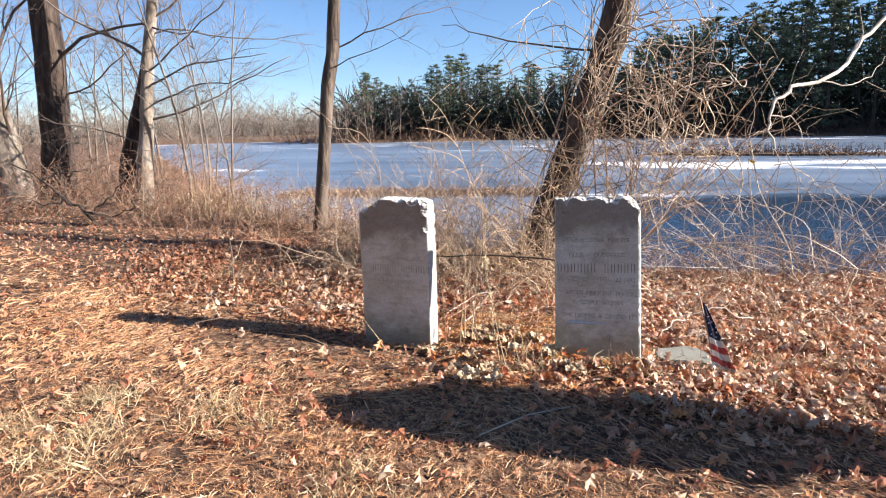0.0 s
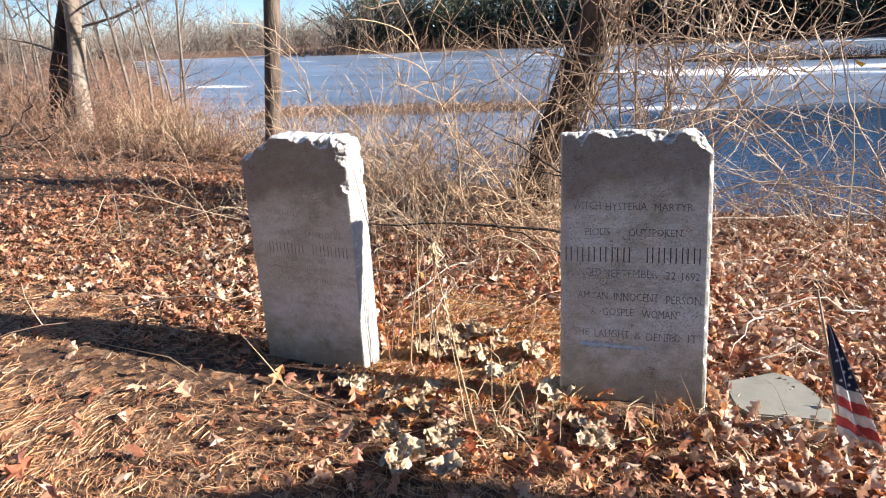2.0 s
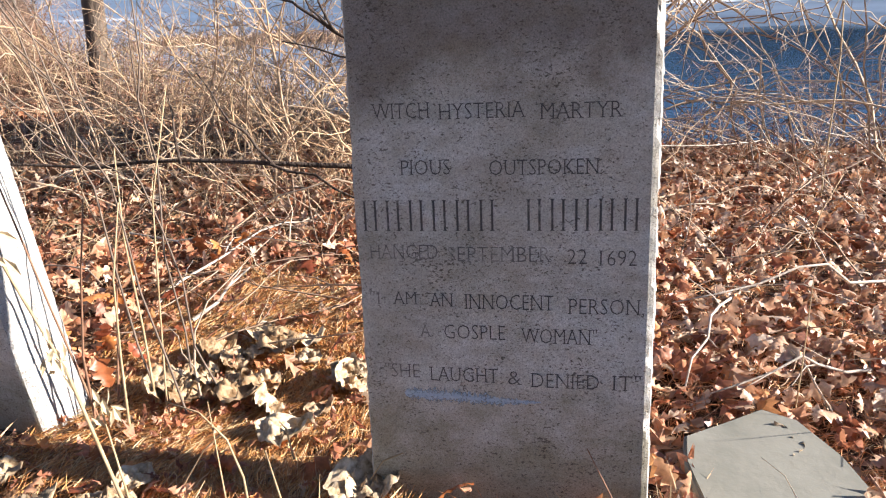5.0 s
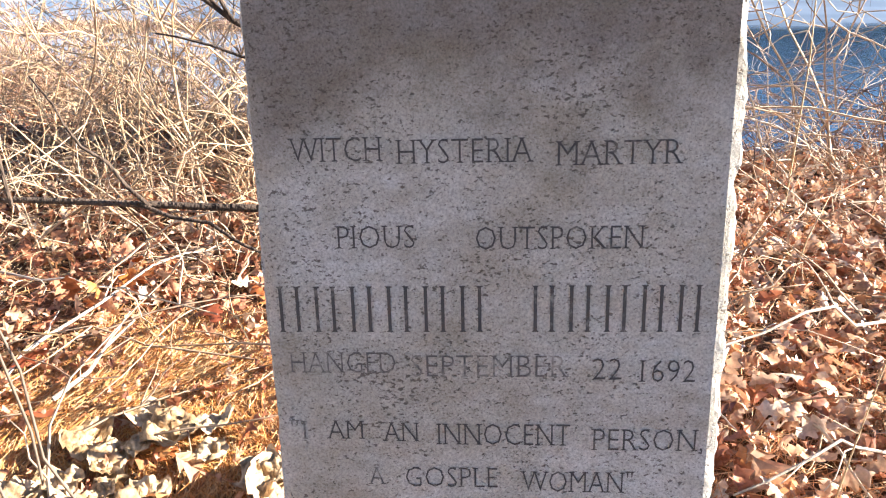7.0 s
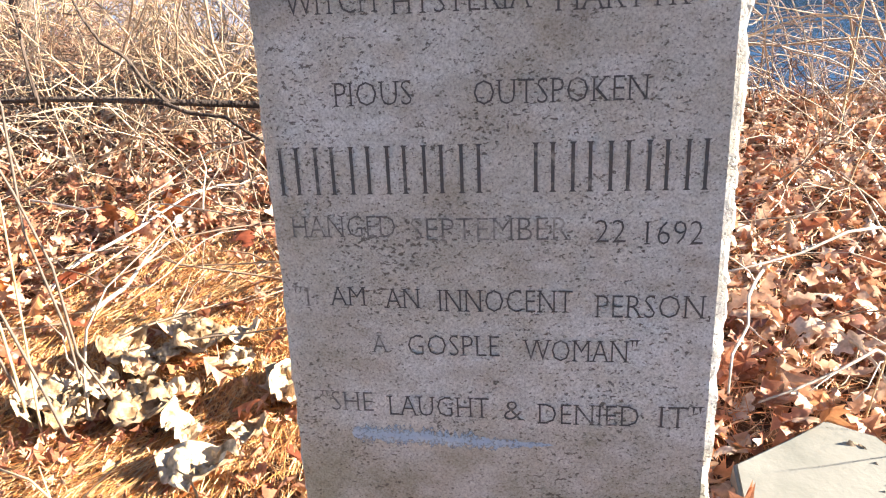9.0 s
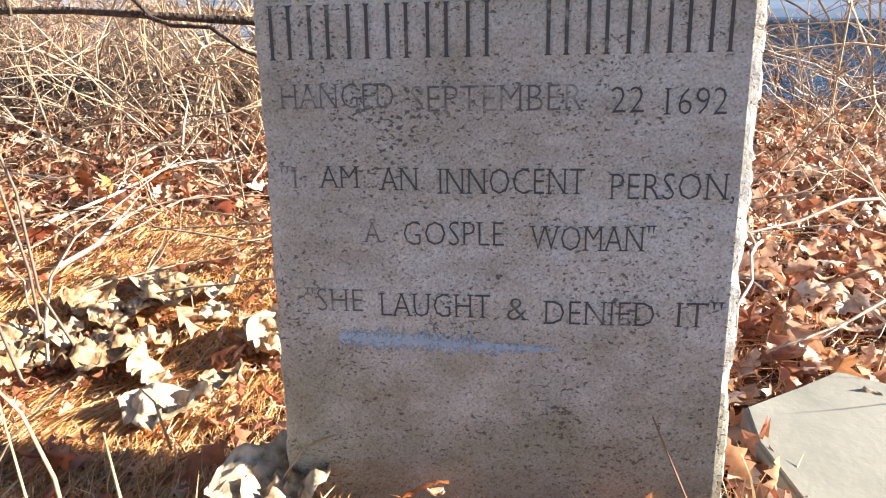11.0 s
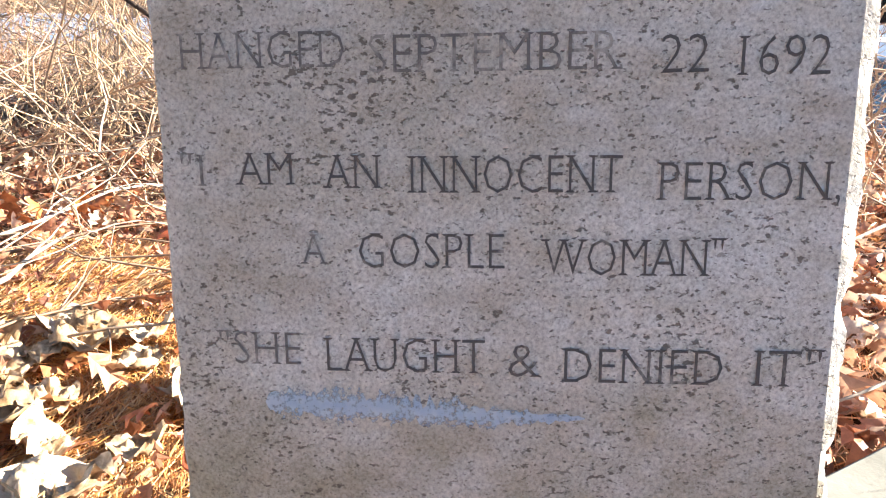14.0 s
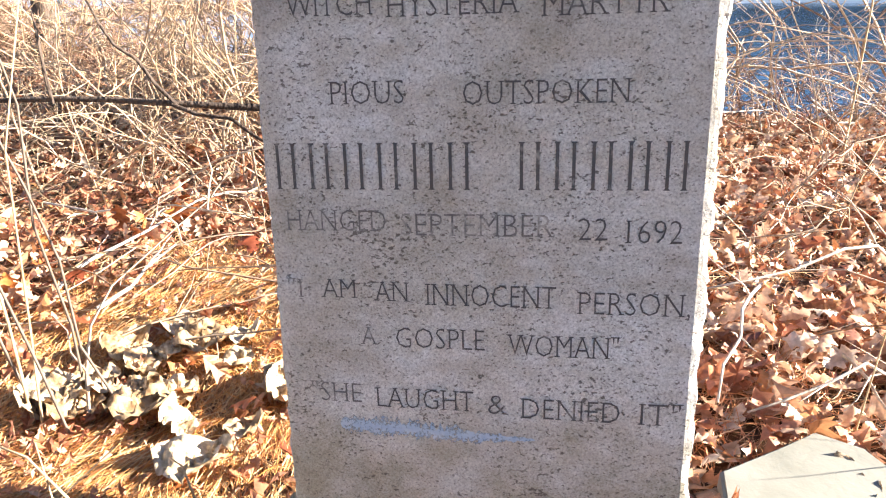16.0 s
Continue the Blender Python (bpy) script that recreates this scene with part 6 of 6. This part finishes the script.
def pine_mesh(seed, tall, bare, broad):
    """Trunk and foliage of a ragged pine, base at the origin."""
    r, t = random.Random(seed), Tubes()
    t.add([(0, 0, -0.3), (0.1 * r.gauss(0, 1), 0, tall * 0.5), (0, 0, tall)], [tall * 0.018, tall * 0.012, tall * 0.003], 6)
    verts, faces = [], []
    whorls = int(tall * 1.1)
    for i in range(whorls):
        s = i / (whorls - 1)
        z = tall * (bare + (1 - bare) * s)
        reach = broad * (0.30 + 0.70 * math.sin(math.pi * min(1, 0.22 + 0.56 * s))) * (1 - 0.55 * s ** 4) * r.choice((0.6, 0.85, 1.0, 1.0, 1.2))
        for _ in range(r.randint(2, 5)):
            if r.random() < 0.12:
                continue
            a, L = r.uniform(0, 6.283), reach * r.uniform(0.45, 1.1)
            w = Vector((math.cos(a), math.sin(a), r.uniform(-0.05, 0.35)))
            tip = Vector((0, 0, z)) + w * L
            t.add([(0, 0, z), tuple(tip)], [0.05, 0.015], 3)
            for k in range(r.randint(6, 9)):
                c = Vector((0, 0, z)) + w * L * r.uniform(0.35, 1.05) + Vector((r.gauss(0, 0.25), r.gauss(0, 0.25), r.gauss(0.05, 0.12)))
                for _ in range(4):
                    d = Vector((r.gauss(0, 1), r.gauss(0, 1), r.gauss(0.2, 0.35))).normalized() * r.uniform(0.4, 0.9)
                    sd = d.orthogonal().normalized()
                    sd.rotate(Matrix.Rotation(r.uniform(0, 6.283), 3, d.normalized()))
                    q = len(verts)
                    verts += [tuple(c - sd * 0.105), tuple(c + sd * 0.105), tuple(c + d)]
                    faces.append((q, q + 1, q + 2))
    return t, verts, faces


pines = []
for k, (tall, bare, broad) in enumerate(((17, 0.30, 4.2), (20, 0.36, 4.8), (15, 0.18, 4.0), (22, 0.42, 4.6), (16, 0.06, 3.8))):
    t, v, f = pine_mesh(100 + k, tall, bare, broad)
    tree = thing("pine_tree", "tall ragged dark green pine on the far shore", "pine", (0, -300 - 20 * k, -0.1), "pines on the far shore")
    t.ob("trunk", BARK_DARK, tree)
    raw_ob("crown", v, f, NEEDLE_GREEN, tree, smooth=False)
    pines.append((tree, tall))


def sized(source, x, y, scale, turn):
    ob = copy_thing(source, Matrix.Translation((x, y, height(x, y) - 0.1)) @ Matrix.Rotation(turn, 4, "Z"))
    ob.scale = (scale, scale, scale)
    return ob


r9 = random.Random(9)
# treetops by bearing: degrees from +y, height over the eye line as a share of distance
SKYLINE = [(-21.5, 0.05), (-20, 0.085), (-17.5, 0.075), (-15, 0.09), (-12, 0.097), (-8, 0.095), (-4, 0.096), (0, 0.105), (5, 0.128), (9, 0.14), (15, 0.148), (20, 0.168), (27, 0.185), (34, 0.185)]


def skyline(b):
    for (b0, h0), (b1, h1) in zip(SKYLINE, SKYLINE[1:]):
        if b0 <= b <= b1:
            return h0 + (h1 - h0) * (b - b0) / (b1 - b0)
    return SKYLINE[-1][1]


b = -20.6
while b < 34:
    for row in range(2 if b < -1 else 3):
        dist = 116 + 7 * row + r9.uniform(0, 5)
        want = skyline(b) * dist * r9.choice((0.66, 0.78, 0.88, 0.95, 1.04)) * (1.0 if row else 0.92)
        src, tall = pines[r9.randrange(5)]
        x, y = at_bearing(b + r9.gauss(0, 0.25), dist)
        sized(src, x, y, (want + 1.6) / tall, r9.uniform(0, 6.283))
    src, tall = pines[4]
    for row in range(1):
        x, y = at_bearing(b + r9.gauss(0, 0.4), 130 + 9 * row + r9.uniform(0, 5))
        sized(src, x, y, (skyline(b) * 120 * r9.uniform(0.45, 0.8) + 1.6) / tall, r9.uniform(0, 6.283))
    b += 1.45 if b < -1 else 1.35
# the five first-built pines stand in the wood too
for (tree, tall), bb in zip(pines, (-20.2, -14.2, -6.5, 3.0, 16.0)):
    x, y = at_bearing(bb, 115)
    k = (skyline(bb) * 115 + 1.6) / tall
    tree.location, tree.scale = (x, y, height(x, y) - 0.1), (k, k, k)

# tall unseen pines behind the path, which shed the needles; placed to dim skylight
for x, y, k in ((-5.5, -9.0, 1.0), (2.5, -10.0, 1.1), (-10.5, -5.5, 0.95), (-1.5, -15.0, 1.15), (8.0, -12.5, 1.0), (-12.0, -12.0, 1.1), (4.0, -18.0, 1.1), (-6.0, -20.0, 1.2), (-1.0, -6.8, 1.25), (5.0, -7.5, 1.2), (-6.5, -6.8, 1.2)):
    tagged(sized(pines[r9.choice((1, 3))][0], x, y, k, r9.uniform(0, 6.283)), "unseen tall ragged pine standing beside the path", "pine", "pines beside the path")


def bare_far(seed, tall):
    r, t = random.Random(seed), Tubes()
    limb(t, (0, 0, -0.2), (0.05, 0.02, 1), tall * 0.95, tall * 0.009, 0, r, 6, 0.05, 4)
    for _ in range(9):
        z = tall * r.uniform(0.12, 0.85)
        a = r.uniform(0, 6.283)
        limb(t, (0, 0, z), (math.cos(a), math.sin(a), r.uniform(0.6, 1.4)), (tall - z) * r.uniform(0.5, 0.85) + 0.6, tall * 0.005, 2, r, 4, 0.14, 3, 0.02, (2, 4))
    return t


far_bare = []
for k in range(4):
    tree = thing("tree", "bare grey-brown tree on the far shore", "tree", (0, -420 - 20 * k, 0), "bare trees on the far shore")
    bare_far(200 + k, 10).ob("crown", FAR_WOOD, tree)
    far_bare.append(tree)
k = 0
b = -25.5
while b < -17:
    for row in range(2):
        x, y = at_bearing(b + r9.gauss(0, 0.2), 113.5 + 5 * row + r9.uniform(0, 3))
        sized(far_bare[k % 4], x, y, r9.uniform(0.55, 1.0) * (0.55 + 0.5 * min(1, (b + 26) / 6)), r9.uniform(0, 6.283))
        k += 1
    b += 0.75
b = -62.0
while b < -24.5:
    for row in range(2):
        x, y = at_bearing(b + r9.gauss(0, 0.2), 152 + 14 * row + r9.uniform(0, 8))
        sized(far_bare[k % 4], x, y, r9.choice((0.35, 0.5, 0.65, 0.8, 0.95)) * (1 + 0.2 * row), r9.uniform(0, 6.283))
        k += 1
    b += 0.6
for tree, bb in zip(far_bare, (-24.6, -23.8, -22.9, -22.2)):
    x, y = at_bearing(bb, 114)
    tree.location, tree.scale = (x, y, height(x, y)), (0.8, 0.8, 0.8)


def shrub_belt(name, spots, tall, radius, mat, label, seed, stems):
    r, t = random.Random(seed), Tubes()
    for x, y in spots:
        for _ in range(stems):
            p = (x + r.gauss(0, 1.2), y + r.gauss(0, 1.0), max(WATER - 0.05, height(x, y)))
            bramble(t, p, (r.gauss(0, 0.5), r.gauss(0, 0.4), 1), r.uniform(*tall), radius, r, 0.03, 5, 4, 0.15)
    return tagged(t.ob(name, mat), label, "shrubs", kind="stuff")


shrub_belt("shore_shrubs", [at_bearing(-26 + 0.9 * i, 111.5 + r9.uniform(0, 3)) for i in range(66)], (1.2, 3.2), 0.05, RUST_SHRUB, "russet leafless shrubs along the far shore", 301, 12)
shrub_belt("shore_shrubs", [at_bearing(-62 + 1.0 * i, 149 + r9.uniform(0, 3)) for i in range(38)], (0.5, 3.4), 0.05, FAR_WOOD, "pale brown shrubs along the distant shore", 302, 10)
shrub_belt("far_woods", [at_bearing(-62 + 0.9 * i, 172 + r9.uniform(-8, 14)) for i in range(45)], (3.0, 9.5), 0.085, FAR_WOOD, "grey leafless woods along the distant shore", 305, 46)
shrub_belt("wood_understory", [at_bearing(-22 + 0.5 * i, 121 + r9.uniform(-3, 10)) for i in range(112)], (4.0, 12.0), 0.16, UNDERWOOD, "dark leafless undergrowth in the pine wood", 304, 15)
shrub_belt("island_shrubs", [at_bearing(5 + 0.55 * i, 45 + r9.uniform(-1, 2)) for i in range(27)], (0.4, 1.05), 0.02, RUST_SHRUB, "low dark shrubs on an islet in the ice", 303, 15)


def islet():
    bm = bmesh.new()
    ring = []
    for i in range(40):
        a = 2 * math.pi * i / 40
        cx, cy = at_bearing(12, 46)
        q = Vector((math.cos(a) * 6.6, math.sin(a) * 1.6))
        ring.append((cx + q.x * (1 + 0.1 * noise.noise((a, 0, 0))), cy + q.y - q.x * 0.21))
    top = [bm.verts.new((x, y, WATER + 0.12)) for x, y in ring]
    low = [bm.verts.new((x + (x - ring[(i + 20) % 40][0]) * 0.02, y, WATER - 0.1)) for i, (x, y) in enumerate(ring)]
    bm.faces.new(top)
    for i in range(40):
        bm.faces.new((top[i], low[i], low[(i + 1) % 40], top[(i + 1) % 40]))
    bmesh.ops.recalc_face_normals(bm, faces=bm.faces)
    tagged(mesh_ob("islet", bm, GROUND, smooth=False), "low boggy islet in the pond", "islet", kind="structure")


islet()


def house(x, y, turn, w, d, h, label):
    hs = thing("house", label, "house", (x, y, height(x, y)), "houses on the far shore")
    hs.rotation_euler = (0, 0, turn)
    bm = bmesh.new()
    bmesh.ops.create_cube(bm, size=1.0, matrix=Matrix.Translation((0, 0, h / 2 - 0.2)) @ Matrix.Diagonal((w, d, h + 0.4, 1)))
    mesh_ob("wall", bm, HOUSE_WALL, hs, smooth=False)
    bm = bmesh.new()
    o = 0.3
    pts = [(-w / 2 - o, -d / 2 - o, h), (w / 2 + o, -d / 2 - o, h), (w / 2 + o, d / 2 + o, h), (-w / 2 - o, d / 2 + o, h), (-w / 2 - o, 0, h + d * 0.42), (w / 2 + o, 0, h + d * 0.42)]
    vs = [bm.verts.new(p) for p in pts]
    for q in ((0, 1, 5, 4), (2, 3, 4, 5), (0, 4, 3), (1, 2, 5), (3, 2, 1, 0)):
        bm.faces.new([vs[i] for i in q])
    mesh_ob("roof", bm, HOUSE_ROOF, hs, smooth=False)
    for i in range(3):
        bm = bmesh.new()
        bmesh.ops.create_cube(bm, size=1.0, matrix=Matrix.Translation((-w / 3 + i * w / 3, -d / 2 - 0.02, h * 0.55)) @ Matrix.Diagonal((0.9, 0.08, 1.3, 1)))
        mesh_ob("window", bm, HOUSE_GLASS, hs, smooth=False)


x, y = at_bearing(-29.3, 168)
house(x, y, radians(20), 1.6, 1.5, 0.9, "small white house among trees on the far shore")
